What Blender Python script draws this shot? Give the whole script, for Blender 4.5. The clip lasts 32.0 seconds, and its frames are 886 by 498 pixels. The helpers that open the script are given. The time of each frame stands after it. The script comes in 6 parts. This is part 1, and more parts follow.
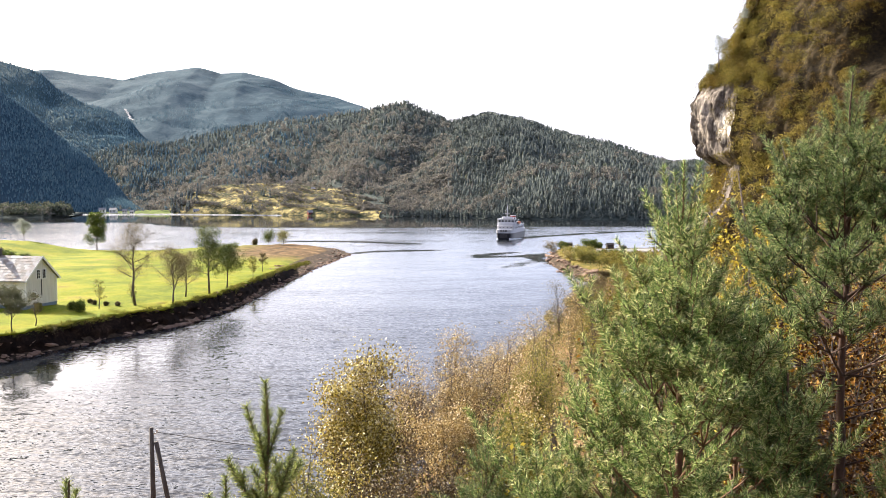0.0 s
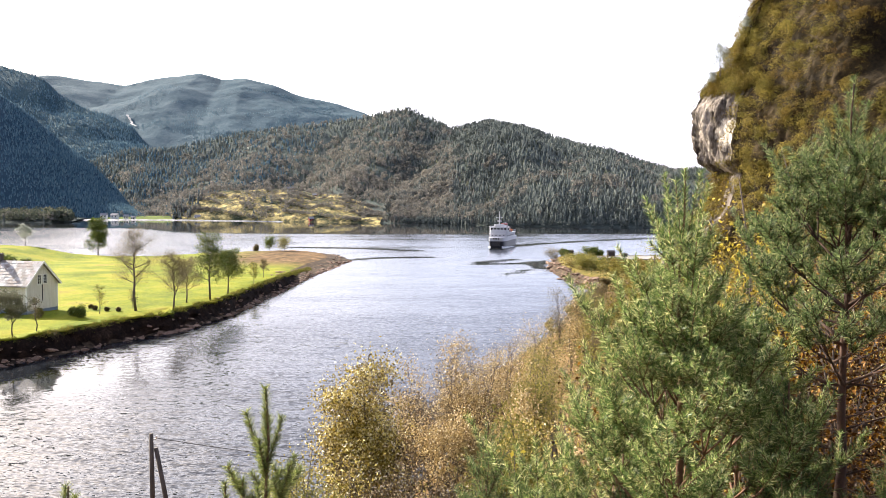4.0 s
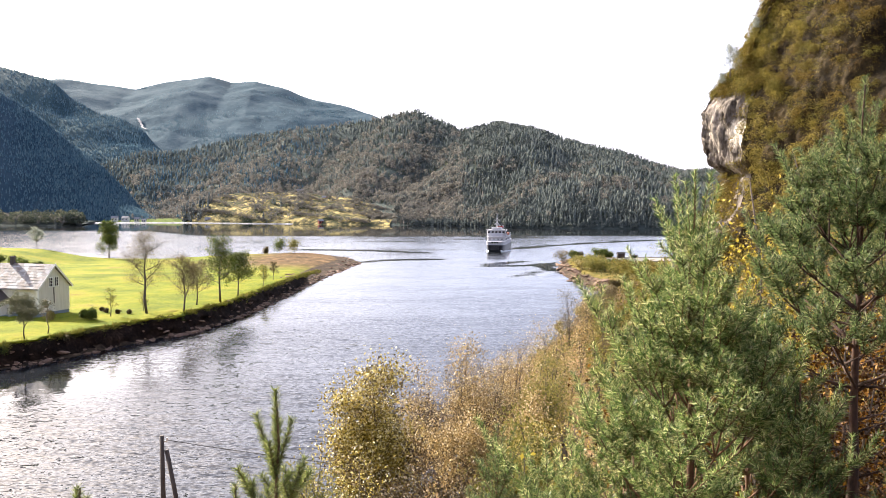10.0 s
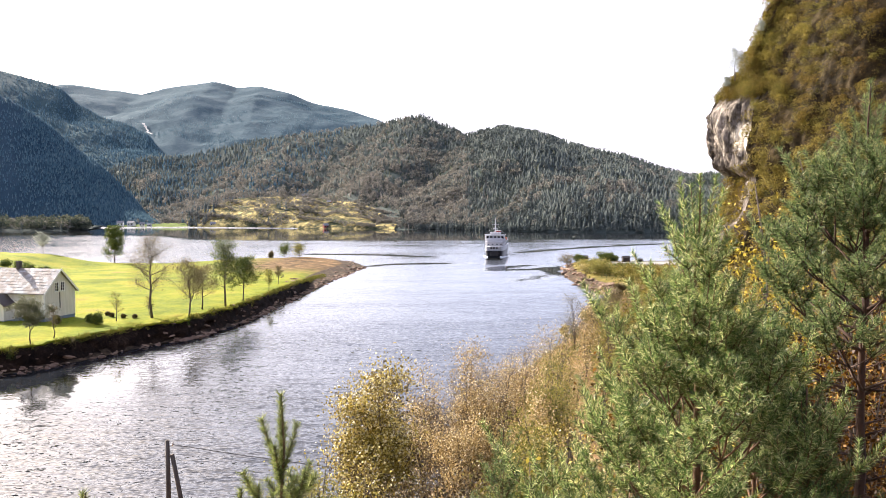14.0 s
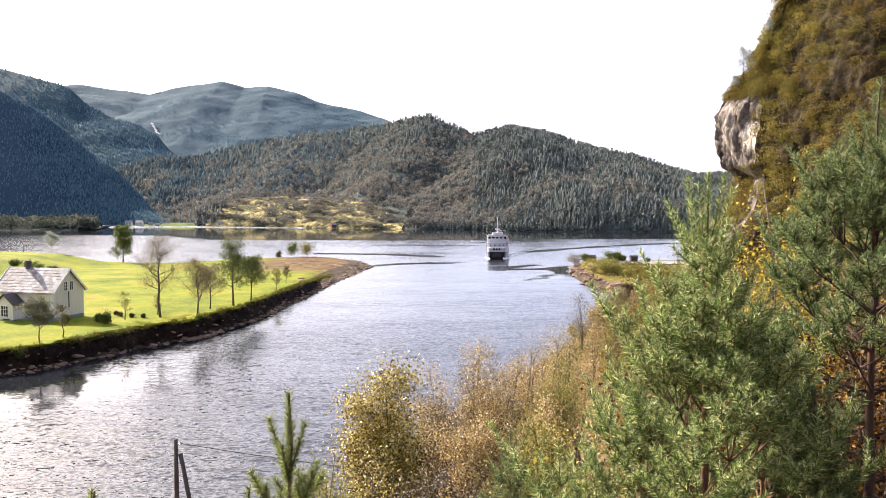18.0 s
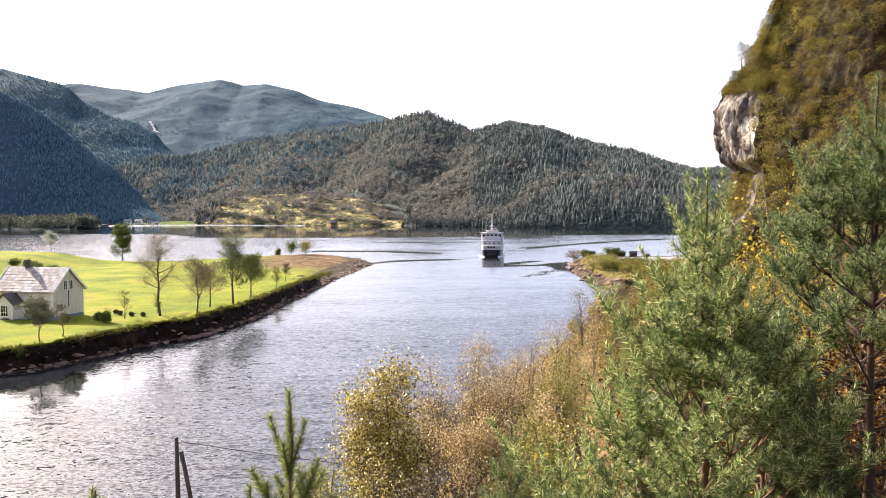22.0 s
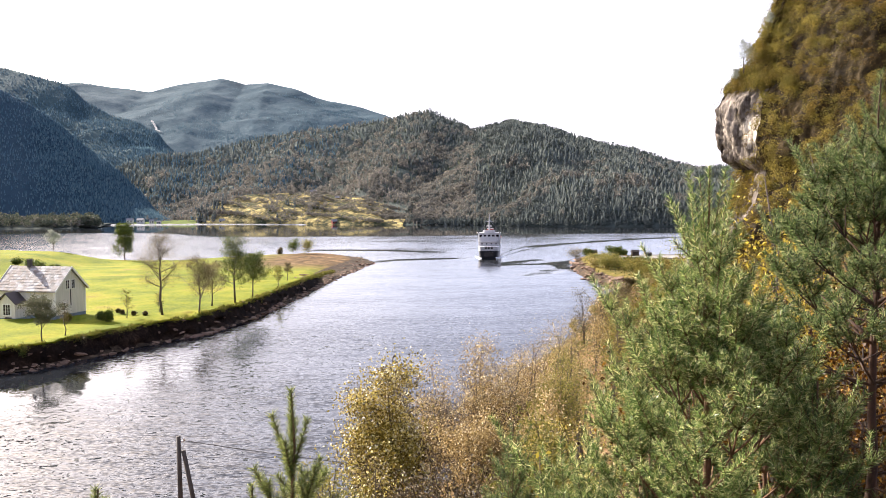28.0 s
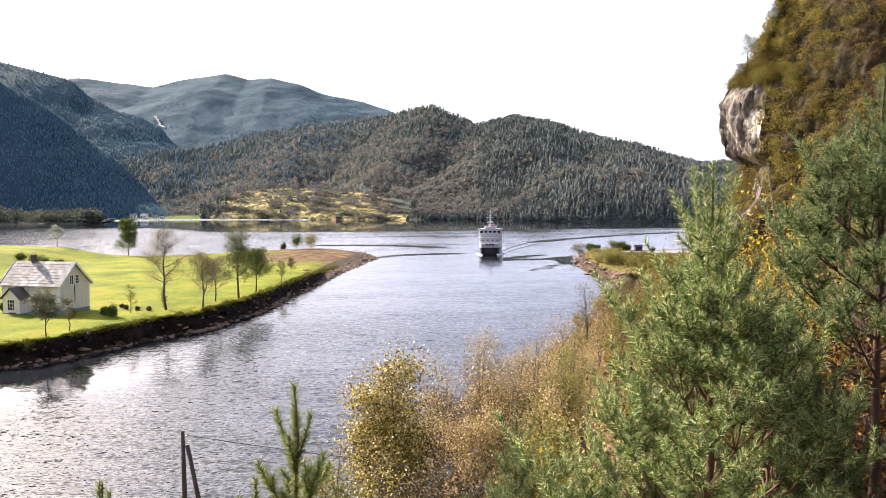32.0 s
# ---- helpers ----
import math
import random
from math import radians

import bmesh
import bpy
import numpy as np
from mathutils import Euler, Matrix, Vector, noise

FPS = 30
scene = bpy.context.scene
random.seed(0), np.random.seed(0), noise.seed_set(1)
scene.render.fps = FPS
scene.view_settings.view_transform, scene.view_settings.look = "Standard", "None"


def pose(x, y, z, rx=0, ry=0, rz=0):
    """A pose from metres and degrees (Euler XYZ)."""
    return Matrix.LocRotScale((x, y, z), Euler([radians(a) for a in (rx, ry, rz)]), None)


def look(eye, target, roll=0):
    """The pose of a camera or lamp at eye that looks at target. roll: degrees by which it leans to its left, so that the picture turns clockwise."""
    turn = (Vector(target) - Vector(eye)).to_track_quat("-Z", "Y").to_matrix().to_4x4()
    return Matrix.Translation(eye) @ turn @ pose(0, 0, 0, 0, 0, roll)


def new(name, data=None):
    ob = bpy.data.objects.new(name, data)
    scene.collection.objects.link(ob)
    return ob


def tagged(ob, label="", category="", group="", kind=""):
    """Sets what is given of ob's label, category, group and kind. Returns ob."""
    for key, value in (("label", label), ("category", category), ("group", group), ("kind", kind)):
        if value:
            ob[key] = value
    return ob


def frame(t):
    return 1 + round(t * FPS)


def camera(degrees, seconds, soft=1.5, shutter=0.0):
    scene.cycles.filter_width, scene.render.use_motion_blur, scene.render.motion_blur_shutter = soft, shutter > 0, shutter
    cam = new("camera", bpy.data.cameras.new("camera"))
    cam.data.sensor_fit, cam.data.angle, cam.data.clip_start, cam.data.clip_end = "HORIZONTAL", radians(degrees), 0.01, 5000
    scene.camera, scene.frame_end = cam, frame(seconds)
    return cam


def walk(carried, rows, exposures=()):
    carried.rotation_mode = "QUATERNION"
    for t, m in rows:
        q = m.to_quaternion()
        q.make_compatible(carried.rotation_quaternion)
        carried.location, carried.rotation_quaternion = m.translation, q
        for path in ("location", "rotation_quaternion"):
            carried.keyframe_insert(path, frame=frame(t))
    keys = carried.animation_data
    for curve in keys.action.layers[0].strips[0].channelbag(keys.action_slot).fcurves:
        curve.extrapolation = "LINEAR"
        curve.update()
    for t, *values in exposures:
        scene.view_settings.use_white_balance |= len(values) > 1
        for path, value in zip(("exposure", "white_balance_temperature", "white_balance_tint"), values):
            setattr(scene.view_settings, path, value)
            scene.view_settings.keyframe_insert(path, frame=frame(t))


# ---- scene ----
cam = camera(56.0, 32.0, soft=0.88)
EYE = (0.0, 0.0, 21.0)
# seconds, pitch, roll, yaw of the hand-held camera
PATH = [
    (0.0, -3.77, 0.00, 0.00), (0.5, -3.52, -0.24, 0.03), (1.0, -3.45, -0.24, 0.07), (1.5, -3.29, -0.07, 0.09),
    (2.0, -3.26, -0.19, 0.19), (2.5, -3.23, -0.25, 0.14), (3.0, -3.25, -0.19, 0.24), (3.5, -3.31, -0.23, 0.05),
    (5.5, -3.25, -0.22, 0.25), (6.0, -3.35, -0.13, 0.09), (6.5, -3.48, -0.22, 0.15), (7.0, -3.30, -0.24, 0.09),
    (7.5, -3.10, -0.28, 0.07), (8.0, -2.91, -0.17, 0.40), (8.5, -2.95, -0.09, 0.45), (9.0, -3.08, -0.17, 0.41),
    (9.5, -3.05, -0.12, 0.69), (10.0, -3.16, -0.08, 0.72), (10.5, -3.06, -0.03, 0.69), (11.0, -3.30, 0.01, 0.77),
    (11.5, -3.16, 0.05, 0.99), (12.0, -3.08, 0.08, 1.09), (12.5, -3.09, 0.09, 1.09), (13.0, -3.14, 0.15, 1.06),
    (13.5, -3.07, 0.09, 1.10), (14.0, -2.88, 0.05, 1.05), (14.5, -2.95, -0.01, 1.14), (16.5, -2.88, 0.30, 1.41),
    (17.0, -3.06, 0.16, 1.47), (17.5, -2.97, 0.07, 1.56), (18.0, -2.91, 0.07, 1.56), (18.5, -3.12, 0.17, 1.63),
    (19.0, -3.31, 0.52, 1.75), (19.5, -3.23, 0.58, 1.67), (20.0, -3.27, 0.45, 1.55), (20.5, -3.20, 0.51, 1.57),
    (21.0, -3.21, 0.47, 1.41), (21.5, -3.17, 0.43, 1.43), (22.0, -3.13, 0.41, 1.50), (22.5, -3.17, 0.43, 1.48),
    (23.0, -3.30, 0.53, 1.66), (23.5, -3.20, 0.53, 1.55), (24.0, -3.18, 0.39, 1.52), (24.5, -3.20, 0.37, 1.54),
    (25.0, -3.06, 0.28, 1.55), (25.5, -3.12, 0.27, 1.45), (27.5, -3.15, 0.48, 1.65), (28.0, -3.21, 0.47, 1.62),
    (28.5, -3.30, 0.55, 1.60), (29.0, -3.32, 0.48, 1.65), (29.5, -3.42, 0.54, 1.87), (30.0, -3.37, 0.51, 1.87),
    (30.5, -3.34, 0.60, 1.89), (31.0, -3.48, 0.55, 1.84), (31.5, -3.40, 0.43, 1.75), (32.0, -3.54, 0.51, 1.84),
]
walk(cam, [(t, pose(*EYE, 90 + p, r, w)) for t, p, r, w in PATH], exposures=[(t, e + 0.48, 6400, 11.0 + 3.5 * min(1.0, t / 18)) for t, e in ((0.0, 1.13), (2.0, 1.15), (9.0, 1.18), (11.0, 1.18), (12.0, 1.06), (13.0, 1.20), (14.0, 1.21), (18.0, 1.12), (22.0, 1.09), (30.0, 1.07), (31.0, 1.02), (32.0, 1.02))])

# ---- light: hazy autumn afternoon, sun ahead and to the left ----
SUN_EL, SUN_AZ = 31.0, -50.0          # azimuth counted from +y towards +x
world = bpy.data.worlds.new("sky")
scene.world = world
world.use_nodes = True
wn = world.node_tree.nodes
sky = wn.new("ShaderNodeTexSky")
sky.sky_type, sky.sun_disc = "NISHITA", False
sky.sun_elevation, sky.sun_rotation = radians(SUN_EL), radians(SUN_AZ)
sky.air_density, sky.dust_density, sky.ozone_density = 1.0, 4.0, 1.0
# a thin bright veil of high cloud over the clear sky
veil = wn.new("ShaderNodeTexNoise")
veil.inputs["Scale"].default_value, veil.inputs["Detail"].default_value = 2.2, 5.0
cloud = wn.new("ShaderNodeValToRGB")
cloud.color_ramp.elements[0].position, cloud.color_ramp.elements[0].color = 0.35, (0.62, 0.66, 0.76, 1)
cloud.color_ramp.elements[1].position, cloud.color_ramp.elements[1].color = 0.70, (1.0, 1.0, 1.0, 1)
lift = wn.new("ShaderNodeMix")
lift.data_type, lift.blend_type = "RGBA", "MULTIPLY"
lift.inputs[0].default_value, lift.inputs[7].default_value = 1.0, (15.8, 14.5, 17.2, 1)
both = wn.new("ShaderNodeMix")
both.data_type = "RGBA"
# the haze thins out overhead
height = wn.new("ShaderNodeSeparateXYZ")
thin = wn.new("ShaderNodeMapRange")
thin.inputs["From Max"].default_value = 0.55
thin.inputs["To Min"].default_value, thin.inputs["To Max"].default_value = 0.34, 0.07
world.node_tree.links.new(wn.new("ShaderNodeTexCoord").outputs["Generated"], height.inputs[0])
world.node_tree.links.new(height.outputs[2], thin.inputs[0])
world.node_tree.links.new(thin.outputs[0], both.inputs[0])
for out, to in ((veil.outputs["Fac"], cloud.inputs[0]), (cloud.outputs[0], lift.inputs[6]), (sky.outputs[0], both.inputs[6]), (lift.outputs[2], both.inputs[7]), (both.outputs[2], wn["Background"].inputs[0])):
    world.node_tree.links.new(out, to)
wn["Background"].inputs[1].default_value = 0.105
sun = new("sun", bpy.data.lights.new("sun", "SUN"))
sun.data.energy, sun.data.angle, sun.data.color = 5.0, radians(0.6), (1.0, 0.91, 0.77)
a, e = radians(SUN_AZ), radians(SUN_EL)
sun.matrix_world = look((math.sin(a) * math.cos(e) * 900, math.cos(a) * math.cos(e) * 900, math.sin(e) * 900), (0, 0, 0))

rng = np.random.default_rng(7)


# ---- materials ----
def material(name, rough=0.8, metal=0.0):
    m = bpy.data.materials.new(name)
    m.use_nodes = True
    b = m.node_tree.nodes["Principled BSDF"]
    b.inputs["Roughness"].default_value, b.inputs["Metallic"].default_value = rough, metal
    return m, m.node_tree.nodes, m.node_tree.links, b


def noise_node(n, l, scale, detail=4.0, rough=0.55, vec=None, stretch=None):
    t = n.new("ShaderNodeTexNoise")
    t.inputs["Scale"].default_value, t.inputs["Detail"].default_value, t.inputs["Roughness"].default_value = scale, detail, rough
    co = n.new("ShaderNodeTexCoord").outputs["Object"] if vec is None else vec
    if stretch:
        mp = n.new("ShaderNodeMapping")
        mp.inputs["Scale"].default_value = stretch
        l.new(co, mp.inputs[0])
        co = mp.outputs[0]
    l.new(co, t.inputs["Vector"])
    return t.outputs["Fac"]


def ramp(n, l, fac, stops):
    r = n.new("ShaderNodeValToRGB")
    while len(r.color_ramp.elements) < len(stops):
        r.color_ramp.elements.new(0.5)
    for el, (p, c) in zip(r.color_ramp.elements, stops):
        el.position, el.color = p, (*c, 1)
    l.new(fac, r.inputs[0])
    return r.outputs[0]


def mix(n, l, fac, x, y, mode="MIX"):
    m = n.new("ShaderNodeMix")
    m.data_type, m.blend_type = "RGBA", mode
    for s, v in ((m.inputs[0], fac), (m.inputs[6], x), (m.inputs[7], y)):
        if isinstance(v, (int, float)):
            s.default_value = v
        elif isinstance(v, tuple):
            s.default_value = (*v, 1)
        else:
            l.new(v, s)
    return m.outputs[2]


def bump(n, l, b, height, strength, dist):
    k = n.new("ShaderNodeBump")
    k.inputs["Strength"].default_value, k.inputs["Distance"].default_value = strength, dist
    l.new(height, k.inputs["Height"])
    l.new(k.outputs[0], b.inputs["Normal"])


def surface(name, stops, coarse=0.5, fine=8.0, rough=0.85, relief=0.3, dist=0.05, metal=0.0, stretch=None):
    """A two-scale mottled surface."""
    m, n, l, b = material(name, rough, metal)
    big, small = noise_node(n, l, coarse, 5, stretch=stretch), noise_node(n, l, fine, 6, 0.65, stretch=stretch)
    add = n.new("ShaderNodeMath")
    add.operation = "MULTIPLY_ADD"
    l.new(small, add.inputs[0])
    add.inputs[1].default_value = 0.45
    half = n.new("ShaderNodeMath")
    half.operation = "MULTIPLY"
    l.new(big, half.inputs[0])
    half.inputs[1].default_value = 0.55
    l.new(half.outputs[0], add.inputs[2])
    l.new(ramp(n, l, add.outputs[0], stops), b.inputs["Base Color"])
    if relief:
        bump(n, l, b, small, relief, dist)
    return m


def foliage(name, stops, through_light=0.35, rough=0.55, patch=0.0, patch_stops=None, shine=0.2):
    """Leaves or needles: colour varies from piece to piece, light shines through."""
    m, n, l, b = material(name, rough)
    g = n.new("ShaderNodeNewGeometry")
    col = ramp(n, l, g.outputs["Random Per Island"], stops)
    if patch:
        col = mix(n, l, ramp(n, l, noise_node(n, l, patch, 3), [(0.42, (0, 0, 0)), (0.62, (1, 1, 1))]), col, ramp(n, l, g.outputs["Random Per Island"], patch_stops))
    l.new(col, b.inputs["Base Color"])
    b.inputs["Specular IOR Level"].default_value = shine
    if through_light:
        t = n.new("ShaderNodeBsdfTranslucent")
        l.new(col, t.inputs[0])
        s = n.new("ShaderNodeMixShader")
        s.inputs[0].default_value = through_light
        l.new(b.outputs[0], s.inputs[1])
        l.new(t.outputs[0], s.inputs[2])
        l.new(s.outputs[0], n["Material Output"].inputs[0])
    return m


def plain(name, c, rough=0.6, metal=0.0, vary=0.12, scale=3.0):
    d = tuple(max(0.0, v * (1 - vary)) for v in c)
    u = tuple(min(1.0, v * (1 + vary)) for v in c)
    return surface(name, [(0.35, d), (0.65, u)], scale, scale * 12, rough, 0.1, 0.01, metal)


def water_material():
    m, n, l, b = material("fjord water", 0.05)
    co = n.new("ShaderNodeTexCoord").outputs["Object"]
    b.inputs["IOR"].default_value = 1.38
    l.new(ramp(n, l, noise_node(n, l, 0.02, 3, vec=co), [(0.3, (0.011, 0.013, 0.015)), (0.7, (0.018, 0.020, 0.023))]), b.inputs["Base Color"])
    # how much the wind ruffles the surface, laid down in the mesh
    ruffle = n.new("ShaderNodeAttribute")
    ruffle.attribute_name = "ruffle"
    gust = ramp(n, l, noise_node(n, l, 0.035, 4, 0.6, vec=co, stretch=(0.45, 1.5, 1.0)), [(0.36, (0.66,) * 3), (0.6, (1,) * 3)])
    amp = n.new("ShaderNodeMath")
    amp.operation = "MULTIPLY"
    l.new(ruffle.outputs["Fac"], amp.inputs[0])
    l.new(gust, amp.inputs[1])
    # the finest ripples are too small to see singly
    fine = n.new("ShaderNodeMapRange")
    fine.inputs["To Min"].default_value, fine.inputs["To Max"].default_value = 0.03, 0.09
    l.new(amp.outputs[0], fine.inputs[0])
    l.new(fine.outputs[0], b.inputs["Roughness"])
    # wavelets tilt the surface: fine chop on a longer ripple
    total = None
    for scale, detail, steep, stretch in ((2.3, 6.0, 0.80, (0.8, 1.4, 1.0)), (0.55, 3.0, 0.34, (0.4, 1.8, 1.0))):
        mp = n.new("ShaderNodeMapping")
        mp.inputs["Scale"].default_value = stretch
        l.new(co, mp.inputs[0])
        t = n.new("ShaderNodeTexNoise")
        t.inputs["Scale"].default_value, t.inputs["Detail"].default_value, t.inputs["Roughness"].default_value = scale, detail, 0.6
        l.new(mp.outputs[0], t.inputs["Vector"])
        c = n.new("ShaderNodeVectorMath")
        c.operation = "SUBTRACT"
        c.inputs[1].default_value = (0.5, 0.5, 0.5)
        l.new(t.outputs["Color"], c.inputs[0])
        k = n.new("ShaderNodeVectorMath")
        k.operation = "MULTIPLY"
        k.inputs[1].default_value = (steep, steep, 0.0)
        l.new(c.outputs[0], k.inputs[0])
        if total is None:
            total = k.outputs[0]
        else:
            p = n.new("ShaderNodeVectorMath")
            p.operation = "ADD"
            l.new(total, p.inputs[0])
            l.new(k.outputs[0], p.inputs[1])
            total = p.outputs[0]
    # the chop dies down towards the open sound
    chop = n.new("ShaderNodeAttribute")
    chop.attribute_name = "chop"
    calm = n.new("ShaderNodeVectorMath")
    calm.operation = "SCALE"
    l.new(total, calm.inputs[0])
    l.new(chop.outputs["Fac"], calm.inputs["Scale"])
    total = calm.outputs[0]
    # a constant lean added to the normals, so ripples mirror sky above the hills
    lean = n.new("ShaderNodeVectorMath")
    lean.operation = "ADD"
    lean.inputs[1].default_value = (-0.01, -0.075, 0.0)
    l.new(total, lean.inputs[0])
    tilt = n.new("ShaderNodeVectorMath")
    tilt.operation = "SCALE"
    l.new(lean.outputs[0], tilt.inputs[0])
    l.new(amp.outputs[0], tilt.inputs["Scale"])
    up = n.new("ShaderNodeVectorMath")
    up.operation = "ADD"
    up.inputs[1].default_value = (0.0, 0.0, 1.0)
    l.new(tilt.outputs[0], up.inputs[0])
    nrm = n.new("ShaderNodeVectorMath")
    nrm.operation = "NORMALIZE"
    l.new(up.outputs[0], nrm.inputs[0])
    l.new(nrm.outputs[0], b.inputs["Normal"])
    return m


M = {}
M["water"] = water_material()
# soil colour lifted and greyed to carry the haze across the sound
M["forest_floor"] = surface("wooded hillside soil lifted for haze", [(0.3, (0.040, 0.054, 0.050)), (0.5, (0.068, 0.082, 0.072)), (0.7, (0.100, 0.108, 0.090))], 0.02, 0.3, 0.95, 0.6, 2.0)
# distance haze is painted into fell and flank as a blue tint
M["fell"] = surface("mountain heath and scrub tinted for haze", [(0.36, (0.018, 0.040, 0.056)), (0.48, (0.032, 0.062, 0.082)), (0.60, (0.050, 0.080, 0.098)), (0.76, (0.080, 0.110, 0.124))], 0.010, 0.09, 0.95, 0.6, 4.0)
M["flank"] = surface("haze-tinted mountain flank", [(0.36, (0.022, 0.044, 0.056)), (0.5, (0.040, 0.070, 0.078)), (0.66, (0.066, 0.100, 0.100))], 0.012, 0.12, 0.95, 0.5, 3.0)
M["hay_slope"] = surface("dry autumn pasture", [(0.40, (0.030, 0.040, 0.022)), (0.47, (0.085, 0.082, 0.042)), (0.53, (0.23, 0.185, 0.078)), (0.60, (0.46, 0.375, 0.15)), (0.74, (0.46, 0.42, 0.30))], 0.07, 0.25, 0.95, 0.5, 1.0)
# darker heath: the mountainside's shade is put into the colour, blued for haze
M["shade_floor"] = surface("mountain heath darkened for shade", [(0.3, (0.020, 0.040, 0.060)), (0.55, (0.034, 0.060, 0.082)), (0.75, (0.056, 0.084, 0.100))], 0.01, 0.12, 0.95, 0.5, 3.0)
M["green_field"] = surface("mown green field", [(0.35, (0.06, 0.09, 0.02)), (0.65, (0.13, 0.16, 0.04))], 0.05, 0.6, 0.95, 0.3, 0.2)
for key in ("shade_floor", "forest_floor", "fell", "flank", "hay_slope", "green_field"):
    M[key].node_tree.nodes["Principled BSDF"].inputs["Specular IOR Level"].default_value = 0.05
# conifer tones brightened and greyed; the haze is in the colour
M["conifer"] = foliage("spruce and pine greyed for haze", [(0.0, (0.064, 0.077, 0.071)), (0.5, (0.092, 0.105, 0.094)), (1.0, (0.134, 0.145, 0.122))], 0.0, 0.9, shine=0.02)
# blued and lightened: the haze over the mountains is in the needle colour
M["fir"] = foliage("mountain fir tinted for haze", [(0.0, (0.036, 0.074, 0.100)), (0.5, (0.062, 0.112, 0.140)), (1.0, (0.100, 0.152, 0.165))], 0.0, 0.9, shine=0.02)
# birch tones raised likewise for the painted-in haze
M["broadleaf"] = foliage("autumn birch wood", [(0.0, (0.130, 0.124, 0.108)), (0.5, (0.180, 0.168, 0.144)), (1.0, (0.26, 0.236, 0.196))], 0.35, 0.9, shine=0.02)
# olive greyed towards blue for the haze over the far shore
M["olive_wood"] = foliage("olive leafy wood", [(0.0, (0.045, 0.058, 0.044)), (0.5, (0.085, 0.096, 0.066)), (1.0, (0.16, 0.16, 0.105))], 0.3, 0.9, shine=0.02)
def rock_material():
    """Grey streaked gneiss; one ragged patch of it is paler."""
    m = surface("grey gneiss", [(0.36, (0.020, 0.016, 0.013)), (0.44, (0.075, 0.062, 0.050)), (0.53, (0.17, 0.145, 0.122)), (0.64, (0.36, 0.31, 0.26))], 0.22, 1.5, 0.9, 1.0, 0.4, stretch=(1, 1, 0.25))
    n, l = m.node_tree.nodes, m.node_tree.links
    b = n["Principled BSDF"]
    old = b.inputs["Base Color"].links[0].from_socket
    shift = n.new("ShaderNodeMapping")
    shift.vector_type = "TEXTURE"
    shift.inputs["Location"].default_value, shift.inputs["Scale"].default_value = (68.2, 204.0, 38.0), (3.4, 4.6, 4.6)
    l.new(n.new("ShaderNodeTexCoord").outputs["Object"], shift.inputs[0])
    far = n.new("ShaderNodeVectorMath")
    far.operation = "LENGTH"
    l.new(shift.outputs[0], far.inputs[0])
    ragged = n.new("ShaderNodeMath")
    ragged.operation = "MULTIPLY_ADD"
    l.new(noise_node(n, l, 0.7, 5, 0.7, stretch=(1, 1, 0.4)), ragged.inputs[0])
    ragged.inputs[1].default_value = 1.6
    l.new(far.outputs["Value"], ragged.inputs[2])
    edge = n.new("ShaderNodeMapRange")
    edge.inputs["From Min"].default_value, edge.inputs["From Max"].default_value = 1.5, 1.75
    edge.inputs["To Min"].default_value, edge.inputs["To Max"].default_value = 1.0, 0.0
    l.new(ragged.outputs[0], edge.inputs[0])
    l.new(mix(n, l, edge.outputs[0], old, ramp(n, l, noise_node(n, l, 1.1, 5, 0.65, stretch=(1, 1, 0.3)), [(0.35, (0.30, 0.26, 0.21)), (0.6, (0.66, 0.60, 0.51))])), b.inputs["Base Color"])
    return m


M["rock"] = rock_material()
# darker brown rock for the faces beside and above the nose
M["dark_rock"] = surface("dark brown ledges", [(0.36, (0.008, 0.006, 0.004)), (0.5, (0.026, 0.019, 0.009)), (0.68, (0.070, 0.050, 0.022))], 0.16, 1.4, 0.95, 0.8, 0.4)
for key in ("rock", "dark_rock"):
    M[key].node_tree.nodes["Principled BSDF"].inputs["Specular IOR Level"].default_value = 0.1
M["stone"] = surface("weathered shore stone", [(0.35, (0.045, 0.024, 0.015)), (0.5, (0.19, 0.112, 0.072)), (0.66, (0.46, 0.33, 0.225))], 0.25, 5.0, 0.85, 0.6, 0.05)
M["bark"] = surface("grey brown bark", [(0.35, (0.04, 0.03, 0.022)), (0.65, (0.14, 0.11, 0.085))], 3.0, 22.0, 0.9, 0.6, 0.01, stretch=(1, 1, 0.3))
# red-brown bark, darkened further to paint the shade among the foliage
M["dark_bark"] = surface("reddish pine bark darkened for foliage shade", [(0.35, (0.016, 0.009, 0.006)), (0.65, (0.075, 0.036, 0.020))], 5.0, 40.0, 0.95, 0.6, 0.006, stretch=(1, 1, 0.3))
M["pine_bark"] = surface("reddish pine bark", [(0.35, (0.05, 0.026, 0.014)), (0.65, (0.17, 0.085, 0.042))], 5.0, 40.0, 0.9, 0.6, 0.006, stretch=(1, 1, 0.3))


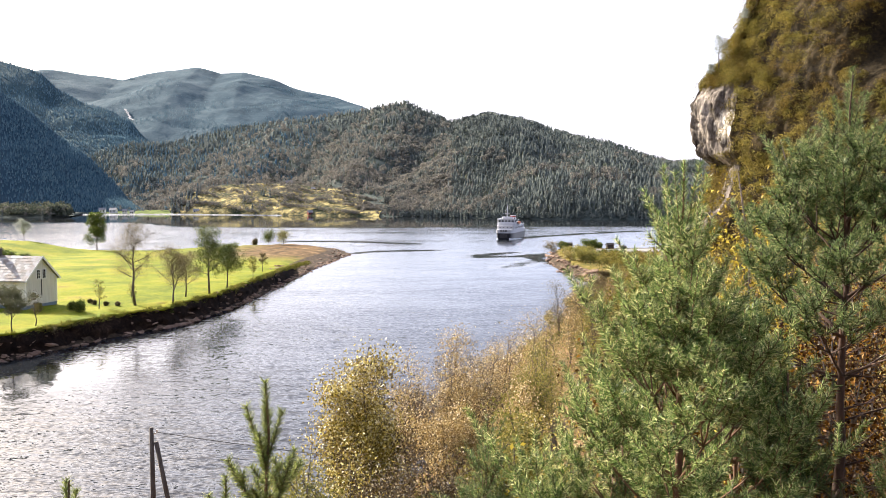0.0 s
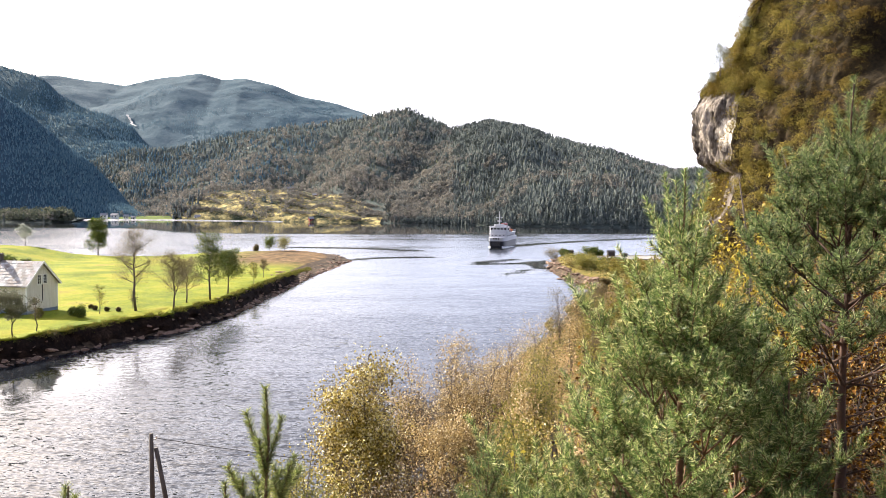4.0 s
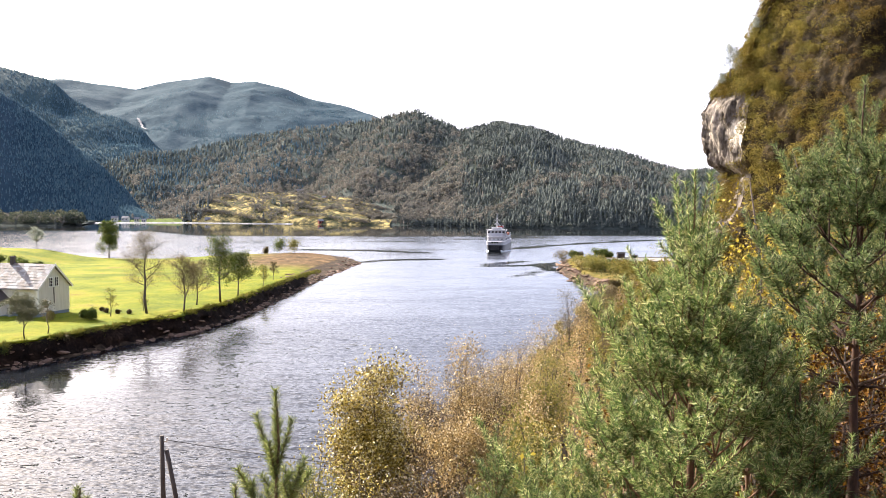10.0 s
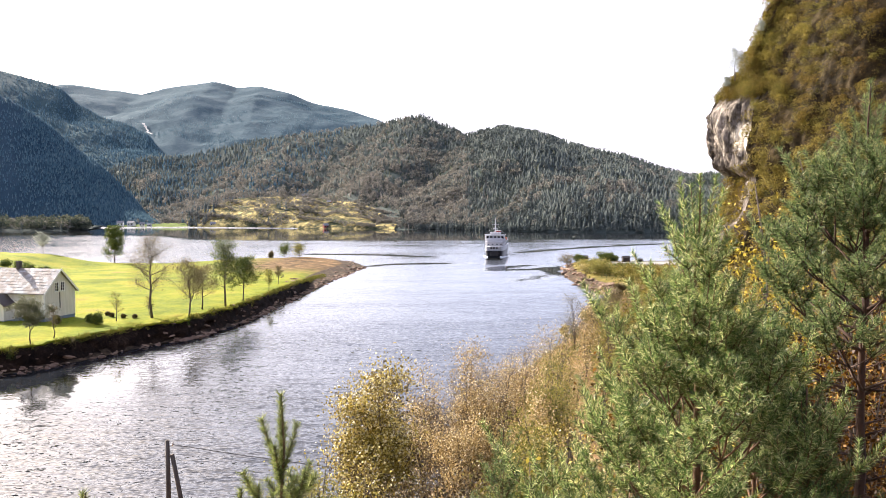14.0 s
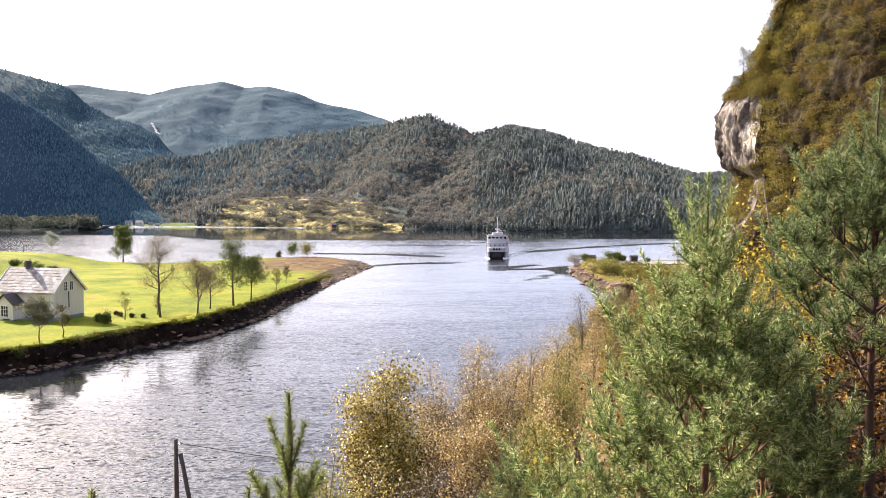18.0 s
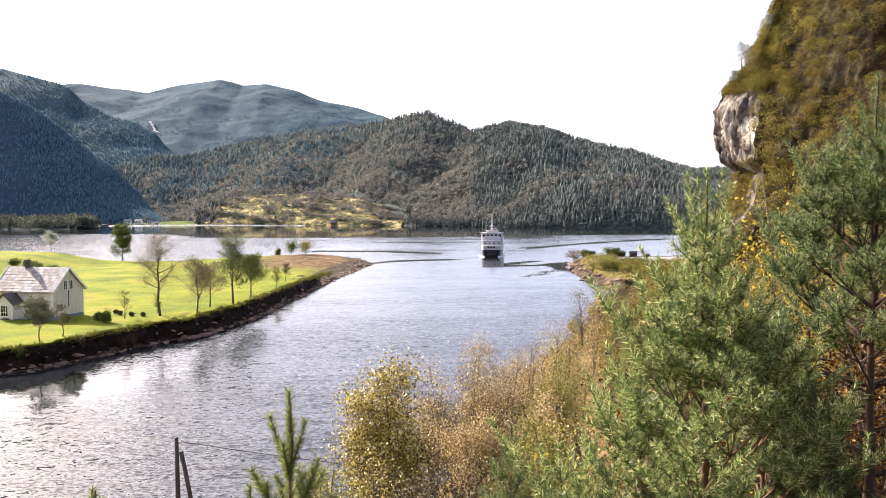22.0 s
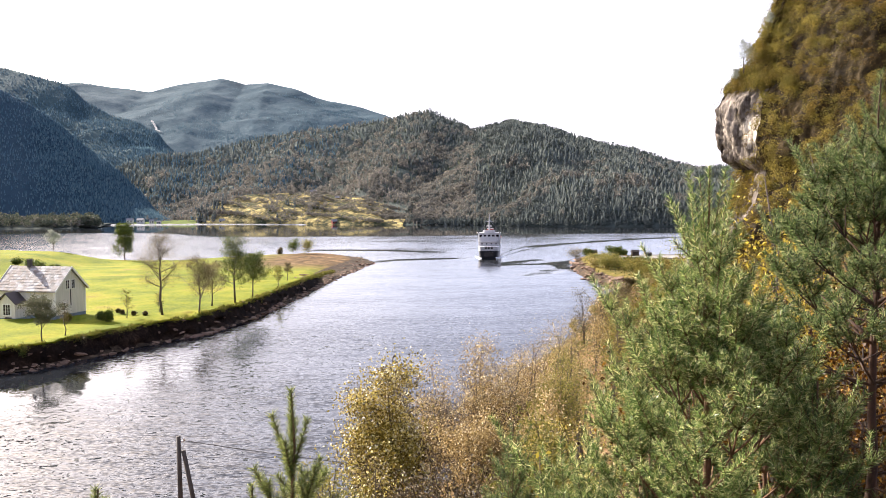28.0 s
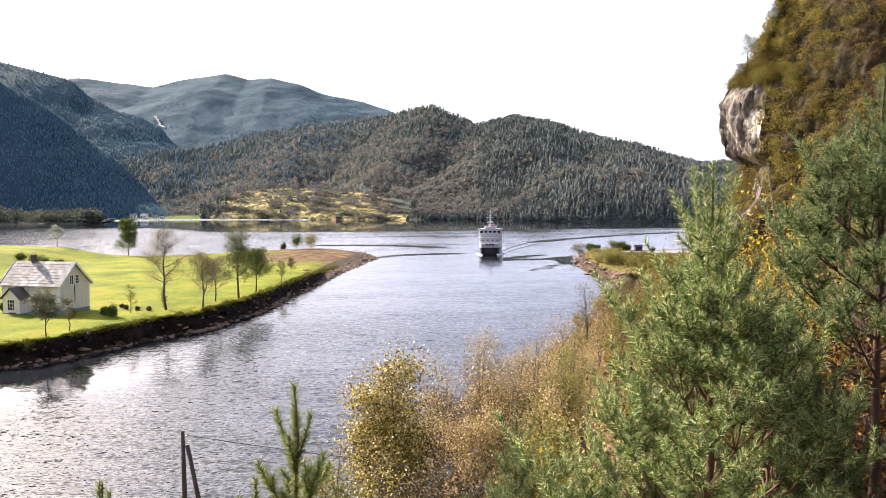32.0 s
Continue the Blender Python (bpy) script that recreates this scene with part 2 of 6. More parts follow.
def ground_material():
    """Mown grass inland, soil bank and brown weed at the water's edge, by the distance from the shore line."""
    m, n, l, b = material("meadow and shore", 0.95)
    b.inputs["Specular IOR Level"].default_value = 0.08
    sh = n.new("ShaderNodeAttribute")
    sh.attribute_name = "shore"
    wob = n.new("ShaderNodeMath")
    wob.operation = "MULTIPLY_ADD"
    l.new(noise_node(n, l, 0.5, 4), wob.inputs[0])
    wob.inputs[1].default_value = 1.2
    l.new(sh.outputs["Fac"], wob.inputs[2])
    grass = ramp(n, l, noise_node(n, l, 0.09, 6, 0.65), [(0.34, (0.060, 0.100, 0.004)), (0.5, (0.150, 0.182, 0.006)), (0.60, (0.235, 0.225, 0.014)), (0.70, (0.19, 0.14, 0.028))])
    grass = mix(n, l, 0.35, grass, ramp(n, l, noise_node(n, l, 1.6, 6, 0.7), [(0.32, (0.02, 0.04, 0.003)), (0.68, (0.27, 0.25, 0.022))]))
    heath = ramp(n, l, noise_node(n, l, 0.35, 6, 0.65), [(0.3, (0.032, 0.024, 0.011)), (0.5, (0.100, 0.060, 0.024)), (0.62, (0.165, 0.10, 0.045)), (0.72, (0.32, 0.24, 0.15))])
    dry = n.new("ShaderNodeAttribute")
    dry.attribute_name = "heath"
    land = mix(n, l, dry.outputs["Fac"], grass, heath)
    soil = ramp(n, l, noise_node(n, l, 0.9, 6, 0.7), [(0.35, (0.018, 0.013, 0.010)), (0.55, (0.06, 0.042, 0.026)), (0.7, (0.16, 0.11, 0.07))])
    f = n.new("ShaderNodeMapRange")
    f.inputs["From Min"].default_value, f.inputs["From Max"].default_value = 3.5, 4.1
    l.new(wob.outputs[0], f.inputs[0])
    l.new(mix(n, l, f.outputs[0], soil, land), b.inputs["Base Color"])
    bump(n, l, b, noise_node(n, l, 3.0, 6, 0.7), 0.6, 0.15)
    return m


M["ground"] = ground_material()


# ---- mesh helpers ----
class Build:
    """Collects vertices and faces of one mesh."""

    def __init__(self):
        self.v, self.f = [], []

    def add(self, verts, faces):
        k = len(self.v)
        self.v.extend(tuple(p) for p in verts)
        self.f.extend(tuple(i + k for i in f) for f in faces)
        return self

    def box(self, c, s, rz=0.0, bevel=0.0):
        """A box with chamfered upright edges, c: centre, s: size."""
        x, y, z = (d / 2 for d in s)
        q = min(bevel, x * 0.9, y * 0.9)
        ring = [(x - q, -y), (x, -y + q), (x, y - q), (x - q, y), (-x + q, y), (-x, y - q), (-x, -y + q), (-x + q, -y)] if q else [(x, -y), (x, y), (-x, y), (-x, -y)]
        n, co, si = len(ring), math.cos(radians(rz)), math.sin(radians(rz))
        pts = [(c[0] + u * co - w * si, c[1] + u * si + w * co, c[2] + h) for h in (-z, z) for u, w in ring]
        return self.add(pts, [tuple(range(n))[::-1], tuple(range(n, 2 * n))] + [(i, (i + 1) % n, (i + 1) % n + n, i + n) for i in range(n)])

    def tube(self, pts, radii, sides=6):
        pts = [Vector(p) for p in pts]
        rings = []
        for i, p in enumerate(pts):
            d = (pts[min(i + 1, len(pts) - 1)] - pts[max(i - 1, 0)]).normalized()
            u = d.orthogonal().normalized() if i == 0 else (u - d * u.dot(d)).normalized()
            w = d.cross(u)
            rings += [p + (u * math.cos(2 * math.pi * k / sides) + w * math.sin(2 * math.pi * k / sides)) * radii[i] for k in range(sides)]
        fs = [(i * sides + k, i * sides + (k + 1) % sides, (i + 1) * sides + (k + 1) % sides, (i + 1) * sides + k) for i in range(len(pts) - 1) for k in range(sides)]
        fs += [tuple(range(sides))[::-1], tuple(range((len(pts) - 1) * sides, len(pts) * sides))]
        return self.add(rings, fs)

    def prism(self, outline, depth, m=Matrix()):
        """An outline in x and z, drawn out along y from 0 to depth."""
        n = len(outline)
        pts = [m @ Vector((x, y, z)) for y in (0, depth) for x, z in outline]
        return self.add(pts, [tuple(range(n)), tuple(range(n, 2 * n))[::-1]] + [(i + n, (i + 1) % n + n, (i + 1) % n, i) for i in range(n)])

    def mesh(self, name, smooth=False):
        me = bpy.data.meshes.new(name)
        me.from_pydata(self.v, [], self.f)
        me.update()
        if smooth:
            me.polygons.foreach_set("use_smooth", [True] * len(me.polygons))
        return me


def array_mesh(name, verts, faces, smooth=False):
    """A mesh from arrays; all faces have the same number of corners."""
    verts, faces = np.asarray(verts, np.float32), np.asarray(faces, np.int32)
    me = bpy.data.meshes.new(name)
    me.vertices.add(len(verts))
    me.vertices.foreach_set("co", verts.ravel())
    k = faces.shape[1]
    me.loops.add(faces.size)
    me.loops.foreach_set("vertex_index", faces.ravel())
    me.polygons.add(len(faces))
    me.polygons.foreach_set("loop_start", np.arange(0, faces.size, k, dtype=np.int32))
    if smooth:
        me.polygons.foreach_set("use_smooth", np.ones(len(faces), bool))
    me.update(calc_edges=True)
    return me


def part(name, b, mat, parent=None, label="", smooth=False):
    me = b.mesh(name, smooth) if isinstance(b, Build) else b
    if not me.materials:
        me.materials.append(mat)
    ob = new(name, me)
    if parent:
        ob.parent = parent
    return tagged(ob, label)


def thing(name, m, label, category, group="", kind=""):
    ob = new(name)
    ob.matrix_world = m
    return tagged(ob, label, category, group, kind)


def unit(v):
    return v / np.maximum(np.linalg.norm(v, axis=-1, keepdims=True), 1e-9)


def leaves(name, c, size, up=0.3, aspect=0.6, tri=False):
    """Diamond-shaped leaves at the points c (three-cornered far off), size: their half length, one by one or all alike."""
    n = len(c)
    size = np.broadcast_to(size, (n,))[:, None] * rng.uniform(0.7, 1.3, (n, 1))
    a = unit(rng.normal(size=(n, 3)))
    nrm = unit(rng.normal(size=(n, 3)) + (0, 0, up))
    b = unit(np.cross(nrm, a))
    fold = nrm * size * 0.18
    if tri:
        return array_mesh(name, np.stack([c - a * size, c + b * size * 0.9, c + a * size], 1).reshape(-1, 3), np.arange(3 * n).reshape(n, 3))
    v = np.stack([c - a * size, c + b * size * aspect + fold, c + a * size, c - b * size * aspect + fold], 1).reshape(-1, 3)
    return array_mesh(name, v, np.arange(4 * n).reshape(n, 4))


def fbm(x, y, z=0.0, octaves=4):
    return noise.fractal(Vector((x, y, z)), 1.0, 2.0, octaves)


def interp_rows(rows, s):
    rows = np.array(rows, float)
    u = np.linspace(0, 1, len(rows))
    return np.stack([np.interp(s, u, rows[:, k]) for k in range(rows.shape[1])], -1)


# ---- land ----
def hill(name, shore, ridge, label, mat, ns=170, nv=70, bulge=1.0, rough=9.0, back=260.0, scale=130.0, kind="structure", carve=None):
    """A hillside between a shore line (x, y) and a ridge line (x, y, z), with its far side. Returns the object and a function (s, v) -> point."""
    s = np.linspace(0, 1, ns)
    lo, hi = interp_rows(shore, s), interp_rows(ridge, s)
    vs = np.concatenate([np.linspace(-0.04, 1, nv), [1.03, 1.08, 1.3]])
    p = np.zeros((len(vs), ns, 3))
    for j, v in enumerate(vs):
        w = min(v, 1.0)
        xy = lo * (1 - w) + hi[:, :2] * w
        z = hi[:, 2] * (max(w, 0) ** np.interp(s, np.linspace(0, 1, np.size(bulge)), np.ravel(bulge)) if w > 0 else 0) + (v * 40 if v < 0 else 0)
        if v > 1:
            xy = xy + unit(hi[:, :2] - lo) * (v - 1) * back * 3
            z = z * (1 - (v - 1) * 2.0)
        for i in range(ns):
            d = fbm(xy[i, 0] / scale, xy[i, 1] / scale, 3.7, 5) * rough * (min(1, max(0, w) * 4) * (0.35 + 0.65 * min(1, abs(1 - v) * 5)))
            if carve:
                d += carve(xy[i, 0], xy[i, 1]) * min(1.0, max(0, w) * 5) * min(1.0, max(0.0, 1 - v) * 5)
            p[j, i] = (xy[i, 0], xy[i, 1], z[i] + d)
    nj = len(vs)
    q = np.arange(nj * ns).reshape(nj, ns)
    f = np.stack([q[:-1, :-1], q[:-1, 1:], q[1:, 1:], q[1:, :-1]], -1).reshape(-1, 4)
    ob = part(name, array_mesh(name, p.reshape(-1, 3), f, True), mat)
    tagged(ob, label, "hill", kind=kind)

    def at(s, v):
        i, j = np.asarray(s) * (ns - 1), (np.asarray(v) + 0.04) / 1.04 * (nv - 1)
        i0, j0 = np.clip(i.astype(int), 0, ns - 2), np.clip(j.astype(int), 0, nv - 2)
        u, w = (i - i0)[..., None], (j - j0)[..., None]
        return (p[j0, i0] * (1 - u) + p[j0, i0 + 1] * u) * (1 - w) + (p[j0 + 1, i0] * (1 - u) + p[j0 + 1, i0 + 1] * u) * w

    return ob, at


def wood(name, at, count, height, mat, kind, label, keep=None, tiers=3, vmin=0.01, vmax=1.0):
    """Many small trees on a hillside in one object: spired conifers or rounded leafy crowns."""
    s, v = rng.uniform(0.0, 1.0, count), rng.uniform(vmin, vmax, count)
    c = at(s, v)
    if keep:
        ok = np.array([keep(*q) for q in c])
        c = c[ok]
    n = len(c)
    h = rng.uniform(*height, n)
    vs, fs, k = [], [], 0
    if kind == "conifer":
        sides = 6
        ang = np.arange(sides) * 2 * np.pi / sides
        for t in range(tiers):
            z0, z1 = 0.08 + 0.27 * t, 1.0 if t == tiers - 1 else 0.46 + 0.27 * t
            r = (0.20 - 0.052 * t) * h
            jit = rng.uniform(0.65, 1.25, (n, sides))
            a = ang[None] + rng.uniform(0, 6.28, (n, 1))
            ring = np.stack([c[:, None, 0] + np.cos(a) * r[:, None] * jit, c[:, None, 1] + np.sin(a) * r[:, None] * jit, c[:, None, 2] + (z0 + rng.uniform(-0.06, 0.06, (n, sides))) * h[:, None]], -1)
            top = np.stack([c[:, 0] + rng.normal(0, 0.02, n) * h, c[:, 1] + rng.normal(0, 0.02, n) * h, c[:, 2] + z1 * h], -1)[:, None]
            vs.append(np.concatenate([ring, top], 1).reshape(-1, 3))
            base = (np.arange(n) * (sides + 1))[:, None, None] + k
            tri = np.array([(i, (i + 1) % sides, sides) for i in range(sides)])[None]
            fs.append((base + tri).reshape(-1, 3))
            k += n * (sides + 1)
    else:
        for t in range(3):
            m = 15
            d = unit(rng.normal(size=(n, m, 3)))
            d[..., 2] = np.abs(d[..., 2]) * 0.9 + 0.1
            cen = c[:, None] + np.stack([rng.normal(0, 0.16, n) * h, rng.normal(0, 0.16, n) * h, (0.22 + 0.2 * t) * h], -1)[:, None]
            pos = cen + d * h[:, None, None] * np.array((0.26, 0.26, 0.30))
            a = unit(rng.normal(size=(n, m, 3)))
            b = unit(np.cross(a, d))
            sz = h[:, None, None] * 0.13
            vs.append(np.stack([pos - a * sz, pos + b * sz * 0.8, pos + a * sz], 2).reshape(-1, 3))
            fs.append(np.arange(n * m * 3).reshape(-1, 3) + k)
            k += n * m * 3
    ob = part(name, array_mesh(name, np.concatenate(vs), np.concatenate(fs)), mat)
    return tagged(ob, label, "forest", kind="stuff")


SHORE_LEFT = [(-520, 60), (-200, 62), (-120, 76), (-75, 92), (-55.7, 103.6), (-52.1, 111.2), (-46.5, 125), (-42.6, 131.4), (-39.2, 149.5), (-38.2, 167.5), (-37.1, 191.6), (-35.9, 235.7), (-32.1, 291.6),
              (-39.9, 318.7), (-54, 335), (-72, 330), (-92, 314), (-106, 297), (-135, 297), (-165, 315), (-300, 330), (-520, 330)]
SHORE_RIGHT = [(-520, 26), (-60, 42), (-20, 46), (-6, 53), (2, 72), (6.8, 103), (13.0, 120), (20, 142), (27, 172), (36, 196), (32.0, 224), (32.5, 256), (35.5, 284), (41, 292), (56, 294.5), (90, 297), (200, 330), (520, 380), (520, -520), (-520, -520)]


def shore_distance(poly, x, y):
    """Metres inland of the outline; negative over the water."""
    p = np.array(poly, float)
    d, inside = np.full(x.shape, 1e9), np.zeros(x.shape, bool)
    for a, b in zip(p, np.roll(p, -1, 0)):
        e = b - a
        t = np.clip(((x - a[0]) * e[0] + (y - a[1]) * e[1]) / (e @ e), 0, 1)
        d = np.minimum(d, np.hypot(x - a[0] - t * e[0], y - a[1] - t * e[1]))
        if a[1] != b[1]:
            inside ^= ((a[1] > y) != (b[1] > y)) & (x < (b[0] - a[0]) * (y - a[1]) / (b[1] - a[1]) + a[0])
    return np.where(inside, d, -d)


def ease(t):
    t = np.clip(t, 0, 1)
    return t * t * (3 - 2 * t)


def land(x, y):
    """Height of the ground, distance from its shore, and how heathy it is."""
    x, y = np.asarray(x, float), np.asarray(y, float)
    a, b = shore_distance(SHORE_LEFT, x, y), shore_distance(SHORE_RIGHT, x, y)
    spit = ease((y - 195) / 60)
    za = np.where(a < 0, np.maximum(a * 0.45, -4), 0.22 * np.clip(a, 0, 1.6) + (2.5 - 1.2 * spit) * ease((a - 1.4) / (2.4 + 9 * spit)) + 0.012 * np.clip(a - 4, 0, 60))
    za = za + ease((-112 - x) / 26) * 4.2 * ease((a - 5) / 25) * (y > 150)
    zb = np.where(b < 0, np.maximum(b * 0.45, -4), 2.3 * ease(b / 4) + 0.42 * np.clip(b - 6 - 26 * ease((y - 105) / 70), 0, 400) * ease((265 - y) / 55))
    zb = np.where(y < 25, np.minimum(zb, 19.35 + np.maximum(0, -y - 4) * 0.3 - 0.95 * np.clip(y - 0.6, 0, 5)), zb)
    z = np.maximum(za, zb)
    heath = np.where(a > b, ease((y - 226) / 40) * ease((x + 90) / 30), 1.0 - 0.3 * ease((y - 190) / 20))
    return z, np.maximum(a, b) + np.where(a > b, -5.0 * spit, 0), heath


def ground_sheet():
    far = [-4900, -3500, -2500, -1700, -1100, -700, -450, -300, -230]
    xs = np.array(far + list(np.arange(-190, 111, 2.0)) + [125, 145, 175, 220] + [-v for v in far[::-1] if v < -230])
    ys = np.array(far + [-160, -110, -70, -40] + list(np.arange(-20, 350, 2.0)) + [360, 385, 430] + [-v for v in far[::-1] if v < -300])
    X, Y = np.meshgrid(xs, ys)
    z, s, h = land(X, Y)
    inner = (np.abs(X) < 200) & (Y < 352) & (Y > -30)
    rough = np.array([[0.0 if not inner[j, i] or z[j, i] < -1 else fbm(X[j, i] / 5, Y[j, i] / 5, 0, 3) * 0.22 for i in range(len(xs))] for j in range(len(ys))])
    n, m = X.shape
    q = np.arange(n * m).reshape(n, m)
    f = np.stack([q[:-1, :-1], q[:-1, 1:], q[1:, 1:], q[1:, :-1]], -1).reshape(-1, 4)
    me = array_mesh("ground", np.stack([X, Y, z + rough], -1).reshape(-1, 3), f, True)
    for key, val in (("shore", s), ("heath", h)):
        me.attributes.new(key, "FLOAT", "POINT").data.foreach_set("value", val.astype(np.float32).ravel())
    return tagged(part("ground", me, M["ground"]), "green meadow, brown heath and scrubby slope beside the fjord", "ground", kind="structure")


GROUND = ground_sheet()


def gz(x, y):
    return float(land(np.array([x]), np.array([y]))[0][0])


CURRENTS = [[(-33, 294), (-24, 305), (-8, 310)], [(-66, 372), (-38, 366), (-14, 352)], [(34, 262), (30, 272), (31, 284)], [(37, 256), (33, 266), (29, 278)], [(34, 284), (29, 262), (24, 246), (17, 238)], [(37, 296), (28, 282), (20, 278)], [(26, 300), (16, 290), (11, 276)], [(31, 386), (46, 410), (72, 440), (112, 474), (170, 500)]]


def water_sheet():
    """One sheet of water; it lies calm under the far shore, in the lee of the bank and along the current's seams."""
    far = [-4900, -2500, -1200, -700, -480]
    xs = np.array(far + list(np.arange(-360, 361, 6.0)) + [-v for v in far[::-1]])
    ys = np.array(far + [-200, -60] + list(np.arange(20, 420, 3.0)) + list(np.arange(420, 640, 8.0)) + list(np.arange(640, 880, 10.0)) + [900, 1500, 2500, 4900])
    X, Y = np.meshgrid(xs, ys)
    r = 1 - 0.93 * ease((Y - 522 - 75 * ease((-150 - X) / 90) - 10 * np.sin(X / 60)) / 22)
    lee = shore_distance(SHORE_LEFT, X, Y)
    r *= 1 - (0.30 + 0.62 * ease((112 - Y) / 14)) * ease((lee + 17 + 12 * ease((128 - Y) / 30)) / 14) * ease((196 - Y) / 80)
    for line in CURRENTS:
        d = np.full(X.shape, 1e9)
        for a, b in zip(line[:-1], line[1:]):
            e = np.subtract(b, a)
            t = np.clip(((X - a[0]) * e[0] + (Y - a[1]) * e[1]) / (e @ e), 0, 1)
            d = np.minimum(d, np.hypot(X - a[0] - t * e[0], Y - a[1] - t * e[1]))
        r *= 1 - 0.72 * ease((6 - d) / 4)
    n, m = X.shape
    q = np.arange(n * m).reshape(n, m)
    f = np.stack([q[:-1, :-1], q[:-1, 1:], q[1:, 1:], q[1:, :-1]], -1).reshape(-1, 4)
    me = array_mesh("water", np.stack([X, Y, X * 0], -1).reshape(-1, 3), f, True)
    chop = 1.4 + 0.5 * ease((-6 - X) / 16) * ease((78 - Y) / 26) - 1.02 * ease((Y - 50) / 170) + 0.6 * ease((-60 - X) / 80) * ease((Y - 250) / 100)
    me.attributes.new("chop", "FLOAT", "POINT").data.foreach_set("value", chop.astype(np.float32).ravel())
    me.attributes.new("ruffle", "FLOAT", "POINT").data.foreach_set("value", r.astype(np.float32).ravel())
    return tagged(part("water", me, M["water"]), "rippled pale fjord water reflecting a bright sky", "water", kind="structure")


water_sheet()

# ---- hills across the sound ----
# its floor material carries the shade of this slope in its colour
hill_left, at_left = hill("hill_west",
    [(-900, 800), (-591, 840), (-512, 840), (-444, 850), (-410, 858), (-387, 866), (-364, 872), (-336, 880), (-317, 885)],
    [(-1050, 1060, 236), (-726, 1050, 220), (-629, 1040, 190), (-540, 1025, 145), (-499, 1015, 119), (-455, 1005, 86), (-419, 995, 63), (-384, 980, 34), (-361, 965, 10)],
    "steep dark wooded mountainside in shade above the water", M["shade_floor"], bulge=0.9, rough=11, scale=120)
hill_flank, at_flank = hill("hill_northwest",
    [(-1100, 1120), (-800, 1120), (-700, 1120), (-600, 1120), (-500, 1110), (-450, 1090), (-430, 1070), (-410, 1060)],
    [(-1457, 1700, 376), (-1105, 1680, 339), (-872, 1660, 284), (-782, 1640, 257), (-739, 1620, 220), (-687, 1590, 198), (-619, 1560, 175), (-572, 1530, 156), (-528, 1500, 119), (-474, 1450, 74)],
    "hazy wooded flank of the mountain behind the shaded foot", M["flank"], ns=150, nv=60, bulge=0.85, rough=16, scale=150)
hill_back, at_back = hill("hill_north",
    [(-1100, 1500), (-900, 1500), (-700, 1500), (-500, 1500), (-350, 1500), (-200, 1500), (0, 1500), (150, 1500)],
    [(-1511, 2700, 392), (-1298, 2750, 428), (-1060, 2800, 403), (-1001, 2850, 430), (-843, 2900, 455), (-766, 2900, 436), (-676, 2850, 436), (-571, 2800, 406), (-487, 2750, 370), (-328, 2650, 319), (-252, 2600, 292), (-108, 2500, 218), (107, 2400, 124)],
    "broad mountain tinted blue for haze, with thin woods and bare top", M["fell"], ns=200, nv=80, bulge=0.9, rough=22, scale=260)
def gullies(x, y):
    """Ravines and spurs on the far hill: foot and head of each, depth, width."""
    d = 0.0
    for x0, y0, x1, y1, h, w in ((-46, 930, 10, 1250, -13, 32), (-105, 930, -60, 1280, 9, 42), (40, 900, 66, 1220, 8, 34), (-190, 960, -150, 1330, -10, 28), (112, 780, 150, 1200, -9, 24), (-260, 980, -240, 1350, 9, 30)):
        t = min(1.0, max(0.0, ((x - x0) * (x1 - x0) + (y - y0) * (y1 - y0)) / ((x1 - x0) ** 2 + (y1 - y0) ** 2)))
        d += h * math.exp(-(math.hypot(x - x0 - t * (x1 - x0), y - y0 - t * (y1 - y0)) / w) ** 2)
    return d


hill_mid, at_mid = hill("hill_east",
    [(-350, 900), (-332, 893), (-282, 880), (-218, 850), (-157, 826), (-99, 800), (-44, 775), (-23, 773), (5, 754), (40, 719), (70, 703), (101, 687), (136, 680), (167, 672), (235, 672), (326, 672), (430, 690)],
    [(-556, 1250, 66), (-486, 1300, 96), (-441, 1350, 101), (-362, 1400, 126), (-268, 1400, 141), (-171, 1380, 150), (-131, 1350, 152), (-93, 1330, 159), (-56, 1300, 159), (-20, 1260, 144), (7, 1220, 125), (38, 1230, 130), (68, 1250, 137), (123, 1250, 124), (179, 1230, 104), (240, 1200, 82), (315, 1150, 60), (384, 1100, 41), (509, 1050, 15)],
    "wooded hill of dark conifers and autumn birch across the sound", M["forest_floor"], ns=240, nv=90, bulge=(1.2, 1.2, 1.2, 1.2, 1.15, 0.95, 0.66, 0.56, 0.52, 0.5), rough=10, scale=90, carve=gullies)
knoll, at_knoll = hill("pasture_knoll",
    [(-282, 862), (-255, 848), (-217, 836), (-157, 815), (-134, 807), (-99, 795), (-76, 786), (-60, 779)],
    [(-290, 885, 10), (-268, 895, 23), (-238, 915, 31), (-177, 925, 34), (-152, 918, 29.5), (-112, 905, 27), (-84, 875, 19), (-58, 840, 9)],
    "rough yellow pasture with outcrops above the shore", M["hay_slope"], ns=130, nv=50, bulge=0.7, rough=3.0, scale=30)


KNOLL_OUT = [lambda x, y: float(shore_distance([(-282, 862), (-217, 836), (-157, 815), (-99, 795), (-60, 779), (-60, 845), (-87, 880), (-115, 910), (-152, 918), (-177, 925), (-238, 915), (-268, 895), (-290, 885)], np.array([x]), np.array([y]))[0])]


def off_knoll(x, y, z):
    return KNOLL_OUT[0](x, y) < -2


